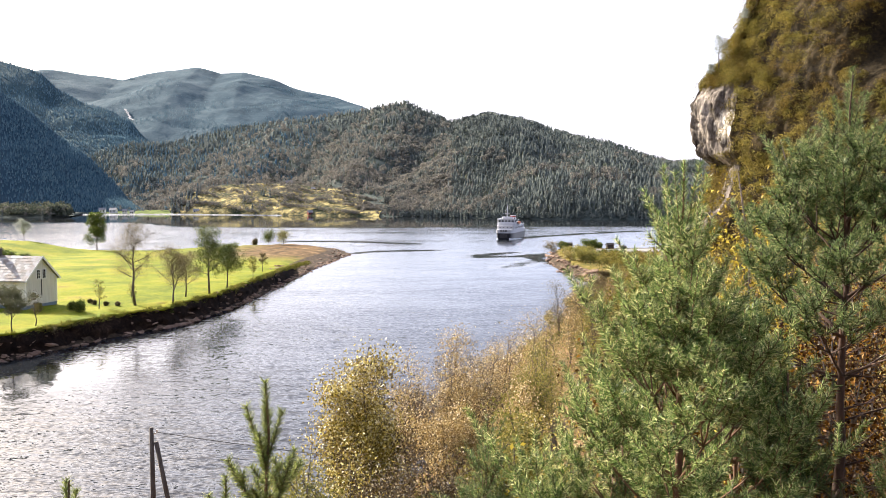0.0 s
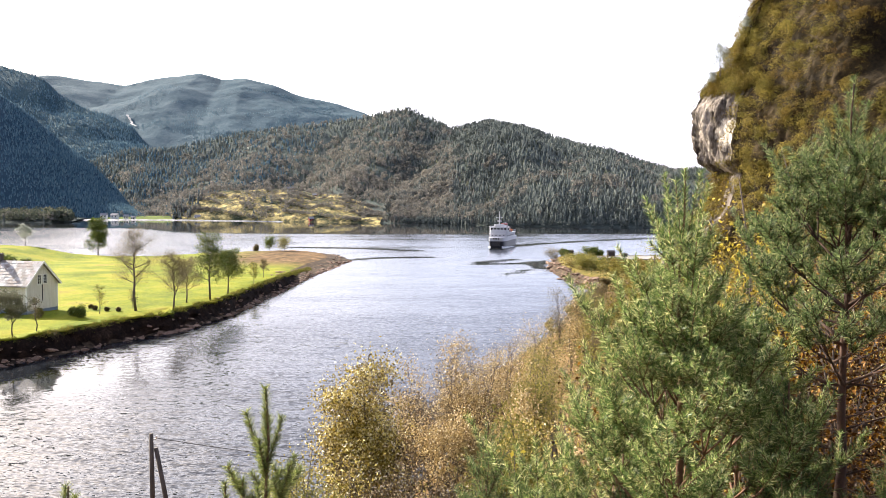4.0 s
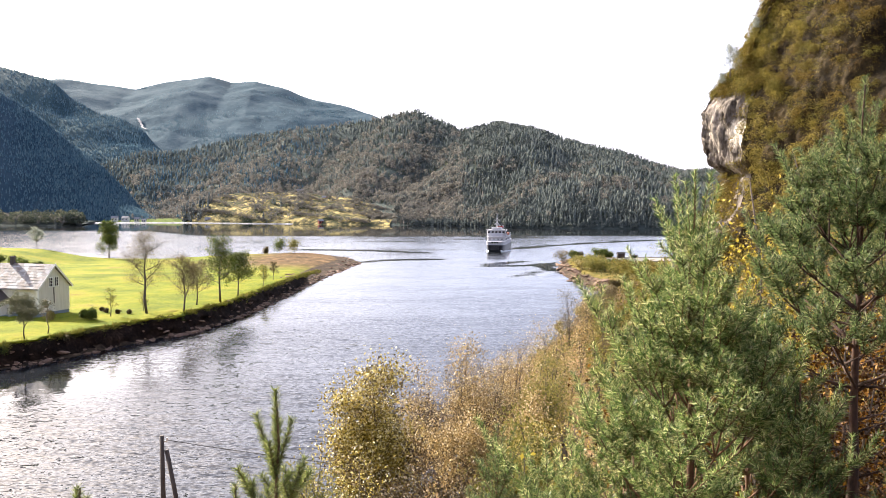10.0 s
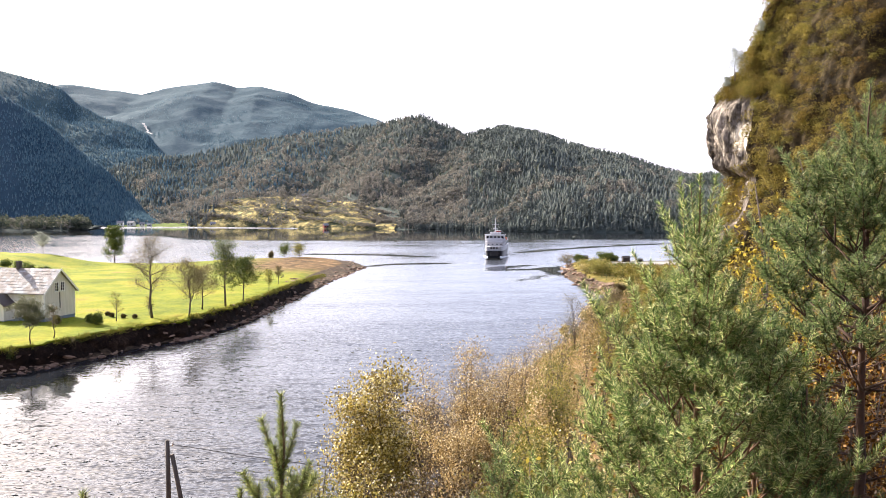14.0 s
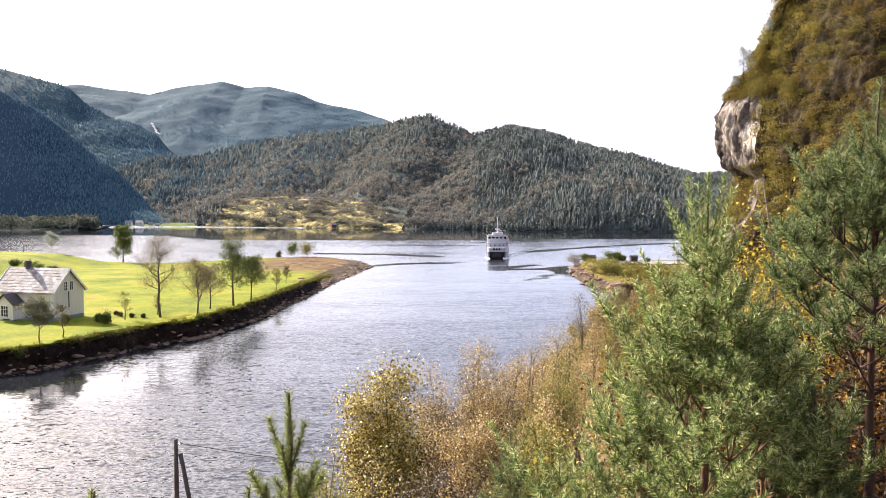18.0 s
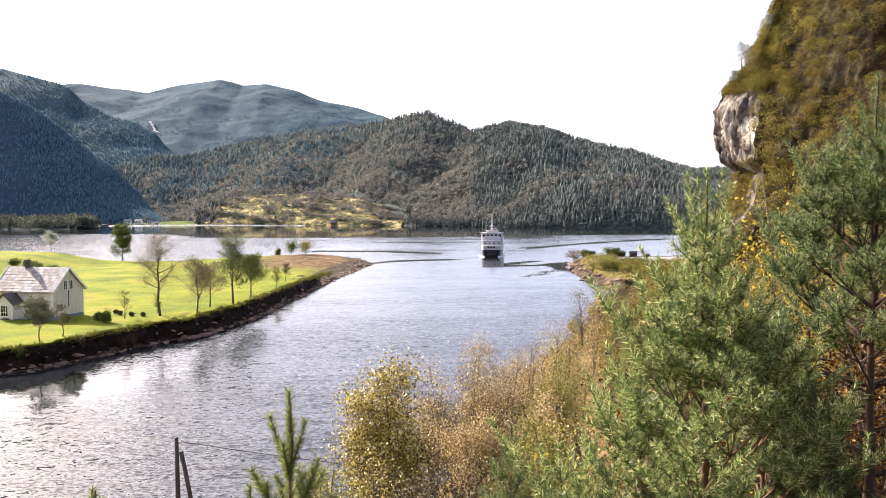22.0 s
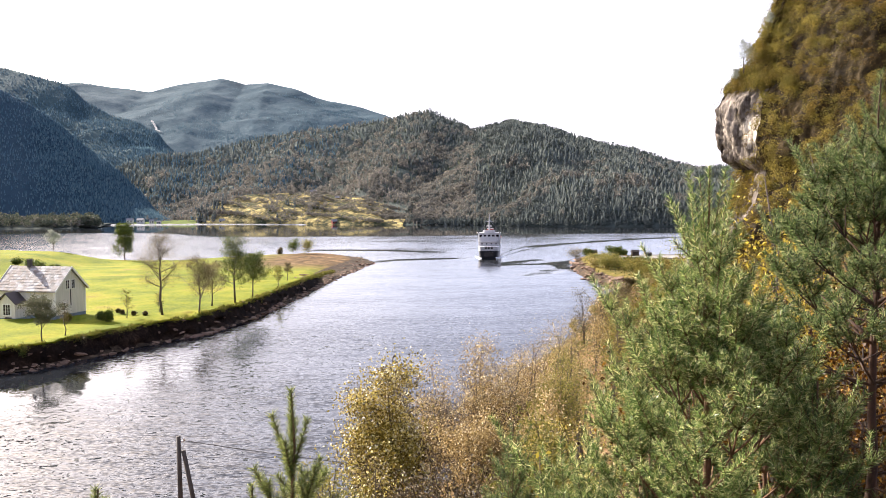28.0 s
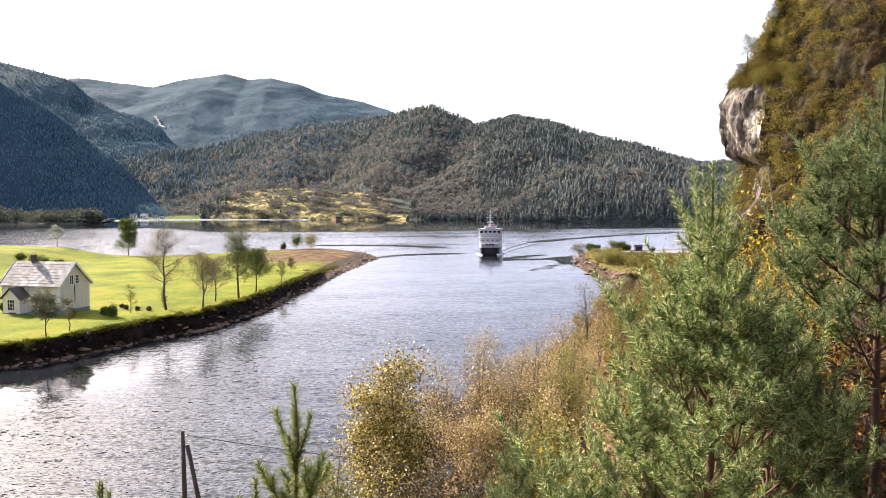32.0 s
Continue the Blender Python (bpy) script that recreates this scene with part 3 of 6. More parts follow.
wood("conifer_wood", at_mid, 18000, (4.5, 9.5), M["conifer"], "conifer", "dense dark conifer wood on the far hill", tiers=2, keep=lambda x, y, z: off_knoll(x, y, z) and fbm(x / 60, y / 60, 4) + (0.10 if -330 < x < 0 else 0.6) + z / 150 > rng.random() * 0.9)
wood("leafy_wood", at_mid, 9000, (5, 9), M["conifer"], "leafy", "rounded haze-greyed crowns among the conifers of the far hill", lambda x, y, z: x > -60 and off_knoll(x, y, z) and fbm(x / 35, y / 35, 12) > -0.2)
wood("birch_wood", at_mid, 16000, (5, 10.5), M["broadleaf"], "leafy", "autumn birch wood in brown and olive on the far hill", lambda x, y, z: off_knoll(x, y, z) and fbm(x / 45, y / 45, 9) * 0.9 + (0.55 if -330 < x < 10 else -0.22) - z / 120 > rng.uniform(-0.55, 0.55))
wood("conifer_wood", at_mid, 9000, (4, 8.5), M["fir"], "conifer", "haze-tinted spruce wood on the hill's shoulder", lambda x, y, z: x < -190 and off_knoll(x, y, z) and fbm(x / 40, y / 40, 6) > -0.35 + (x + 190) / 200, tiers=2)
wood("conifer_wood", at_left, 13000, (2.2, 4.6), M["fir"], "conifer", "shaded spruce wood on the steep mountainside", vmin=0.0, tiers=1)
wood("conifer_wood", at_flank, 13000, (2.8, 6.0), M["fir"], "conifer", "haze-tinted spruce wood on the mountain flank", vmin=0.0, tiers=1)
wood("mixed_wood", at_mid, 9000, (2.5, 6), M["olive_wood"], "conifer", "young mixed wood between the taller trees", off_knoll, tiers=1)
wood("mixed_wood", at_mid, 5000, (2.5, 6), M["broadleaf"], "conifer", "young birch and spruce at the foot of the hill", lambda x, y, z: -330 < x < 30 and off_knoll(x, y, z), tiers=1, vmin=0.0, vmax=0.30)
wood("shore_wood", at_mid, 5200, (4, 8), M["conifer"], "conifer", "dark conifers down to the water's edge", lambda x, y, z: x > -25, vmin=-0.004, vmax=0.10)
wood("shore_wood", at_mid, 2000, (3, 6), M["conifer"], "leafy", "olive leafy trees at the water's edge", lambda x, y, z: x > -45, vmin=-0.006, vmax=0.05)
wood("mountain_wood", at_back, 48000, (2.6, 5.5), M["fir"], "conifer", "thin mountain wood tinted for haze", lambda x, y, z: fbm(x / 150, y / 150, 2) * 1.3 - z / 300 + 0.95 > rng.random() * 0.9, tiers=1)
wood("pasture_scrub", at_knoll, 1500, (2, 5.5), M["broadleaf"], "leafy", "scattered brown scrub on the pasture", lambda x, y, z: fbm(x / 18, y / 18, 5) + (0.35 if -215 < x < -165 else 0) > 0.2)
wood("hedgerow", at_knoll, 9000, (2.5, 5.0), M["broadleaf"], "leafy", "brown hedgerows and stone walls across the pasture", lambda x, y, z: abs(((x * 0.55 + y) % 21) - 10) < 1.3 and fbm(x / 25, y / 25, 8) > -0.4)
wood("pasture_scrub", at_knoll, 420, (4, 10), M["conifer"], "conifer", "small dark conifers at the pasture's edge", lambda x, y, z: x < -258 or (-205 < x < -165 and y < 880 and fbm(x / 9, y / 9, 3) > -0.1))
wood("pasture_scrub", at_knoll, 500, (4, 8), M["broadleaf"], "leafy", "grove of brown birches on the pasture", lambda x, y, z: -205 < x < -150 and y < 885)


# the farm strip, a wooded headland and a pale scree
strip_ob, at_strip = hill("shore_field", [(-362, 850), (-335, 850), (-305, 850), (-280, 852), (-258, 853)], [(-378, 895, 4.5), (-352, 892, 4), (-322, 890, 4), (-288, 880, 4), (-262, 862, 2)], "bright green mown field behind the far shore", M["green_field"], ns=40, nv=16, rough=0.4, scale=30)
wood("field_trees", at_strip, 26, (3, 6), M["broadleaf"], "leafy", "small trees round the far farm", vmin=0.5)
head_ob, at_head = hill("headland", [(-560, 742), (-470, 738), (-400, 736), (-352, 742), (-338, 752)], [(-575, 800, 5), (-480, 790, 5), (-405, 785, 4), (-358, 775, 3), (-342, 765, 1)], "low wooded headland in the sound", M["forest_floor"], ns=60, nv=16, rough=0.8, scale=30)
wood("headland_trees", at_head, 330, (6, 13), M["olive_wood"], "leafy", "olive leafy trees on the headland")
wood("headland_trees", at_head, 120, (5, 11), M["broadleaf"], "leafy", "pale autumn trees on the headland")
wood("headland_trees", at_head, 60, (6, 12), M["conifer"], "conifer", "dark conifers on the headland")


def far_beach():
    """The pale stony tide line under the far fields."""
    line = [(-378, 838), (-335, 845), (-282, 849), (-255, 843), (-217, 832), (-157, 811)]
    p = interp_rows(line, np.linspace(0, 1, 190))
    rows = []
    for off, z in ((0.0, -0.3), (1.5, 0.45), (4.0, 0.8), (7.0, 0.9)):
        wob = np.array([fbm(x / 6, y / 6, off, 3) for x, y in p])
        rows.append(np.concatenate([p + np.stack([0.4 * wob, off + wob], -1), (z + 0.35 * wob * (z > 0))[:, None]], 1))
    v = np.stack(rows)
    q = np.arange(v.shape[0] * v.shape[1]).reshape(v.shape[:2])
    f = np.stack([q[:-1, :-1], q[:-1, 1:], q[1:, 1:], q[1:, :-1]], -1).reshape(-1, 4)
    tagged(part("far_beach", array_mesh("far_beach", v.reshape(-1, 3), f), M["tide_rock"]), "pale stony tide line along the far shore", "beach", kind="structure")


M["tide_rock"] = surface("pale tide-washed stones", [(0.40, (0.06, 0.06, 0.06)), (0.5, (0.18, 0.18, 0.185)), (0.64, (0.42, 0.42, 0.43))], 0.04, 0.6, 0.9, 0.5, 0.4)
far_beach()


def scree():
    b = Build()
    v = np.linspace(0.40, 0.50, 14)
    ss = np.linspace(0, 1, 400)
    left, right = [], []
    for k, q in enumerate(v):
        row = at_back(ss, np.full(400, q))
        i = int(np.argmin(np.abs(row[:, 0] / row[:, 1] + 0.377 + 0.010 * k / 13 - 0.010)))
        p = row[i] + (0, -6, 5)
        w = 1.2 + 3.0 * math.sin(k * 1.7) ** 2
        left.append((p[0] - w, p[1], p[2]))
        right.append((p[0] + w, p[1], p[2]))
    b.add(left + right, [(i, i + 14, i + 15, i + 1) for i in range(13)])
    tagged(part("scree", b, M["pale_rock"]), "pale streak of bare rock on the mountainside", "rock", kind="structure")


M["pale_rock"] = surface("pale bare rock", [(0.3, (0.10, 0.11, 0.12)), (0.7, (0.24, 0.25, 0.26))], 0.05, 0.4, 0.9, 0.3, 1.0)
scree()

# ---- the cliff ----
def cliff():
    plan = [(150, 262), (108, 248), (82, 236), (67, 226), (62.6, 217), (66.5, 206), (73, 190), (80, 170), (88, 147), (98, 118), (110, 85), (120, 55)]
    nose_prof = [(0, 8), (12, 3), (19, -6), (28, -8.5), (29.2, -6), (31, -3.0), (35, -1.6), (38, -1.1), (44, -1.1), (48, -3.8), (51, -7.0), (55, -11.0), (62, -14.0), (69, -17.0), (90, -25.5), (125, -39)]
    face_prof = [(0, 13), (15, 6), (25, 0), (40, -4), (60, -11), (90, -21), (125, -34)]
    nz = 165
    pl = np.array(plan, float)
    seg = np.concatenate([[0], np.cumsum(np.hypot(*np.diff(pl, axis=0).T))])
    u = np.concatenate([np.linspace(0, seg[3] - 8, 40, endpoint=False), np.linspace(seg[3] - 8, seg[8] + 8, 250, endpoint=False), np.linspace(seg[8] + 8, seg[-1], 30)])
    nu = len(u)
    c = np.stack([np.interp(u, seg, pl[:, k]) for k in (0, 1)], -1)
    tang = unit(np.gradient(c, axis=0))
    for _ in range(8):
        tang[1:-1] = unit(tang[1:-1] + tang[2:] + tang[:-2])
    nrm = np.stack([tang[:, 1], -tang[:, 0]], -1)
    zs = np.concatenate([np.linspace(2, 78, nz - 20, endpoint=False), np.linspace(78, 124, 20)])
    wn = np.exp(-((u - seg[4]) / 20.0) ** 2)
    gully = np.exp(-((u - seg[7] - 7) / 8.5) ** 2)
    p = np.zeros((nz, nu, 3))
    o1 = np.interp(zs, *np.array(nose_prof).T)
    o2 = np.interp(zs, *np.array(face_prof).T)
    for j, z in enumerate(zs):
        for i in range(nu):
            off = o1[j] * wn[i] + o2[j] * (1 - wn[i]) - 19.0 * gully[i] * float(ease((z - 42) / 12))
            q = Vector((u[i] / 2.0 + 0.5 * fbm(u[i] / 6, z / 6, 0, 2), z / 4.2 + 0.6 * fbm(u[i] / 5, z / 5, 7, 2), 3.0))
            dist, near = noise.voronoi(q)
            block = noise.cell(near[0] * 7.3) * 0.35 - (0.30 if dist[1] - dist[0] < 0.07 else 0.0) - 1.1 * abs(fbm(u[i] / 1.6, z / 9.0, 2.0, 4)) - 0.5 * abs(fbm(u[i] / 9.0, z / 1.3, 6.0, 3))
            d = block * wn[i] + fbm(c[i, 0] / 14, c[i, 1] / 14, z / 18, 5) * 2.6 * (1 - 0.6 * wn[i]) + abs(fbm(c[i, 0] / 4, c[i, 1] / 4, z / 9, 4)) * 1.1
            p[j, i] = (c[i, 0] + nrm[i, 0] * (off + d), c[i, 1] + nrm[i, 1] * (off + d), z)
    q = np.arange(nz * nu).reshape(nz, nu)
    f = np.stack([q[:-1, :-1], q[:-1, 1:], q[1:, 1:], q[1:, :-1]], -1).reshape(-1, 4)
    ob = part("cliff", array_mesh("cliff", p.reshape(-1, 3), f), M["rock"])
    ob.data.materials.append(M["dark_rock"])
    dark_part = (wn[None, :-1] < 0.55) | (zs[:-1, None] > 48.5)
    ob.data.polygons.foreach_set("material_index", dark_part.astype(np.int32).ravel())
    tagged(ob, "steep overhanging grey rock cliff hung with autumn shrubs", "cliff", kind="structure")
    return ob, p, nrm, wn, zs, gully


cliff_ob, cliff_p, cliff_n, cliff_w, cliff_z, cliff_g = cliff()
M["cliff_leaf"] = foliage("olive cliff leaves", [(0.0, (0.07, 0.066, 0.014)), (0.5, (0.15, 0.132, 0.026)), (1.0, (0.26, 0.22, 0.045))], 0.4, 0.7, 0.12, [(0, (0.07, 0.05, 0.010)), (0.6, (0.16, 0.11, 0.020)), (1, (0.26, 0.18, 0.034))])
M["cliff_rust"] = foliage("rust-brown cliff leaves", [(0.0, (0.035, 0.020, 0.008)), (0.5, (0.085, 0.052, 0.016)), (1.0, (0.17, 0.11, 0.030))], 0.35, 0.8, 0.2, [(0, (0.03, 0.030, 0.008)), (0.6, (0.08, 0.072, 0.016)), (1, (0.16, 0.13, 0.03))])
M["cliff_gold"] = foliage("golden cliff leaves", [(0.0, (0.10, 0.080, 0.016)), (0.5, (0.21, 0.165, 0.030)), (1.0, (0.35, 0.28, 0.06))], 0.45, 0.7)


def cliff_shrubs(count, each, radius, size, keep=lambda x, z: True, rough=0.25):
    """Rounded, leafy crowns that stand out from the rock face."""
    nz, nu = cliff_p.shape[:2]
    cs = []
    while len(cs) < count:
        j, i = rng.integers(int(nz * 0.06), nz - 12), rng.integers(48, nu - 20)
        z = cliff_z[j]
        x, y, _ = cliff_p[j, i]
        if not keep(x, z):
            continue
        bare = cliff_w[i] > 0.62 + 0.2 * fbm(x / 4, y / 4, z / 5, 3) and 28 < z < 48
        if bare and rng.random() > 0.03 or cliff_g[i] > 0.25 and z > 46 and rng.random() > 0.06 or fbm(x / 7, y / 7, z / 8, 3) < -0.6:
            continue
        cs.append(cliff_p[j, i] + rng.normal(0, 0.3, 3))
    r = rng.uniform(*radius, (count, 1, 1))
    # several lobes to a crown, the leaves mostly on their outside
    lobe = unit(rng.normal(size=(count, 5, 3)) + (-0.7, -0.4, 0.5)) * rng.uniform(0.3, 0.75, (count, 5, 1))
    pick = rng.integers(0, 5, (count, each))
    c0 = np.take_along_axis(lobe, pick[..., None], 1)
    d = unit(rng.normal(size=(count, each, 3)) + (-0.3, -0.2, 0.5)) * rng.uniform(1 - rough, 1.08, (count, each, 1)) * 0.6
    c = np.array(cs)[:, None] + (c0 + d) * r * (1, 1, 0.85)
    return leaves("cliff_shrubs", c.reshape(-1, 3), size, tri=True)


tagged(part("cliff_shrubs", cliff_shrubs(2300, 46, (0.6, 1.5), 0.17), M["cliff_rust"]), "low rust-brown shrubs clinging to the cliff", "shrubs", kind="stuff")
tagged(part("cliff_shrubs", cliff_shrubs(680, 240, (1.3, 2.9), 0.165), M["cliff_leaf"]), "olive leafy shrubs on the ledges of the cliff", "shrubs", kind="stuff")
tagged(part("cliff_shrubs", cliff_shrubs(165, 320, (1.5, 3.2), 0.165, lambda x, z: x > 69.5 and (x < 77 or z < 40)), M["cliff_gold"]), "round golden shrubs standing out on the cliff", "shrubs", kind="stuff")
tagged(part("cliff_shrubs", cliff_shrubs(90, 260, (1.5, 3.0), 0.165, lambda x, z: 70 < x < 82 and z > 50), M["cliff_gold"]), "yellow-green birches on the upper cliff", "shrubs", kind="stuff")
tagged(part("cliff_shrubs", cliff_shrubs(280, 240, (1.0, 2.2), 0.165, lambda x, z: x < 76 and z > 47), M["cliff_leaf"]), "olive shrubs along the brow of the cliff", "shrubs", kind="stuff")

# ---- trees ----
M["leaf_green"] = foliage("green leaves", [(0.0, (0.032, 0.058, 0.010)), (0.6, (0.074, 0.104, 0.017)), (1.0, (0.16, 0.16, 0.032))], 0.35)
M["leaf_thin"] = foliage("thinning brown leaves", [(0.0, (0.06, 0.055, 0.025)), (0.6, (0.12, 0.095, 0.040)), (1.0, (0.20, 0.14, 0.06))], 0.3)
M["leaf_dull"] = foliage("dull grey-green leaves", [(0.0, (0.045, 0.052, 0.024)), (0.6, (0.095, 0.100, 0.050)), (1.0, (0.18, 0.17, 0.09))], 0.3)
# brown leaves this dark paint the shaded insides of the bushes
M["leaf_shade_brown"] = foliage("brown leaves darkened for shaded bush interiors", [(0.0, (0.024, 0.017, 0.008)), (0.6, (0.062, 0.043, 0.019)), (0.92, (0.15, 0.105, 0.048)), (1.0, (0.45, 0.37, 0.23))], 0.3)
M["leaf_pale"] = foliage("pale grey-green leaves", [(0.0, (0.16, 0.18, 0.15)), (1.0, (0.36, 0.38, 0.32))], 0.45)
# palest gold and rust tones paint sunlit glints, the darkest gold the gaps
M["leaf_gold"] = foliage("golden birch leaves", [(0.0, (0.04, 0.028, 0.005)), (0.4, (0.26, 0.195, 0.032)), (0.8, (0.60, 0.49, 0.12)), (1.0, (0.82, 0.77, 0.54))], 0.2, 0.4)
M["leaf_rust"] = foliage("rusty leaves", [(0.0, (0.12, 0.080, 0.028)), (0.5, (0.32, 0.225, 0.085)), (0.85, (0.52, 0.40, 0.18)), (1.0, (0.80, 0.70, 0.46))], 0.28, 0.4)
M["leaf_olive"] = foliage("olive bush leaves", [(0.0, (0.08, 0.085, 0.016)), (0.6, (0.19, 0.175, 0.035)), (1.0, (0.34, 0.29, 0.08))], 0.4)
M["leaf_yellow"] = foliage("bright yellow leaves", [(0.0, (0.06, 0.045, 0.004)), (0.5, (0.26, 0.19, 0.018)), (1.0, (0.62, 0.50, 0.07))], 0.4)
# amber darkened in most leaves: the shade behind the pines is in the colour
M["leaf_amber_shaded"] = foliage("amber leaves", [(0.0, (0.012, 0.005, 0.001)), (0.62, (0.048, 0.019, 0.002)), (0.88, (0.19, 0.084, 0.008)), (1.0, (0.37, 0.19, 0.022))], 0.3)


def deciduous(name, x, y, h, spread, n_leaf, leaf, mat, label, category="tree", limbs=9, stems=1, low=0.25, fuzz=0.09, z=None, seed=0, group="", twigs=4):
    """A tree or bush: tapered stems, limbs with twigs and a crown of single leaves."""
    r = random.Random(seed * 977 + 13)
    root = thing(name, pose(x, y, (gz(x, y) if z is None else z) - 0.05), label, category, group)
    tips = []
    for s in range(stems):
        a0 = r.uniform(0, 6.28)
        lean = (0.06 if stems == 1 else 0.33) * r.uniform(0.4, 1.1) * spread
        hh = h * (1 if s == 0 else r.uniform(0.6, 0.95))
        pts = [Vector((math.cos(a0) * lean * (k / 5) ** 1.3 + r.gauss(0, 0.012) * h, math.sin(a0) * lean * (k / 5) ** 1.3 + r.gauss(0, 0.012) * h, hh * 0.94 * k / 5)) for k in range(6)]
        r0 = h * (0.018 if stems == 1 else 0.008)
        part("trunk" if stems == 1 else "stem", Build().tube(pts, [r0 * (1 - 0.17 * k) for k in range(6)], 7), M["bark"], root, smooth=True)
        for k in range(max(3, limbs // stems)):
            f = low + (0.97 - low) * (k + r.random()) / max(3, limbs // stems)
            i = min(4, int(f * 5))
            p0 = pts[i].lerp(pts[i + 1], f * 5 - i)
            a = a0 + k * 2.4 + r.uniform(-0.5, 0.5)
            ln = spread * (1.08 - 0.72 * f) * r.uniform(0.75, 1.15) * (1 if stems == 1 else 0.42)
            up = ln * (r.uniform(0.45, 1.0) if stems == 1 else r.uniform(1.0, 2.0))
            end = p0 + Vector((math.cos(a) * ln, math.sin(a) * ln, up))
            end.z = min(end.z, hh)
            midp = p0.lerp(end, 0.55) + Vector((r.gauss(0, 0.06), r.gauss(0, 0.06), -0.05)) * ln
            b = Build().tube([p0, midp, end], [r0 * 0.32, r0 * 0.2, r0 * 0.06], 5)
            tips += [(end, ln), (midp, ln)]
            for w in range(twigs):
                q = p0.lerp(midp, 0.5).lerp(end, w / twigs)
                d = Vector((r.gauss(0, 1), r.gauss(0, 1), r.gauss(0.45, 0.6))).normalized() * ln * r.uniform(0.3, 0.55)
                b.tube([q, q + d * 0.5 + Vector((0, 0, 0.04 * ln)), q + d], [r0 * 0.14, r0 * 0.09, r0 * 0.03], 3)
                tips += [(q + d, ln * 0.7), (q + d * 0.6, ln * 0.7)]
            part("limb", b, M["bark"], root, smooth=True)
    t = np.array([p for p, _ in tips])
    pick = rng.integers(0, len(t), n_leaf)
    c = t[pick] + rng.normal(0, 1, (n_leaf, 3)) * fuzz * h * np.array((1, 1, 0.8))
    c[:, 2] = np.maximum(c[:, 2], 0.1)
    part("crown", leaves("crown", c, leaf, 0.5, tri=y > 15.2 or 5 < x), mat, root)
    return root


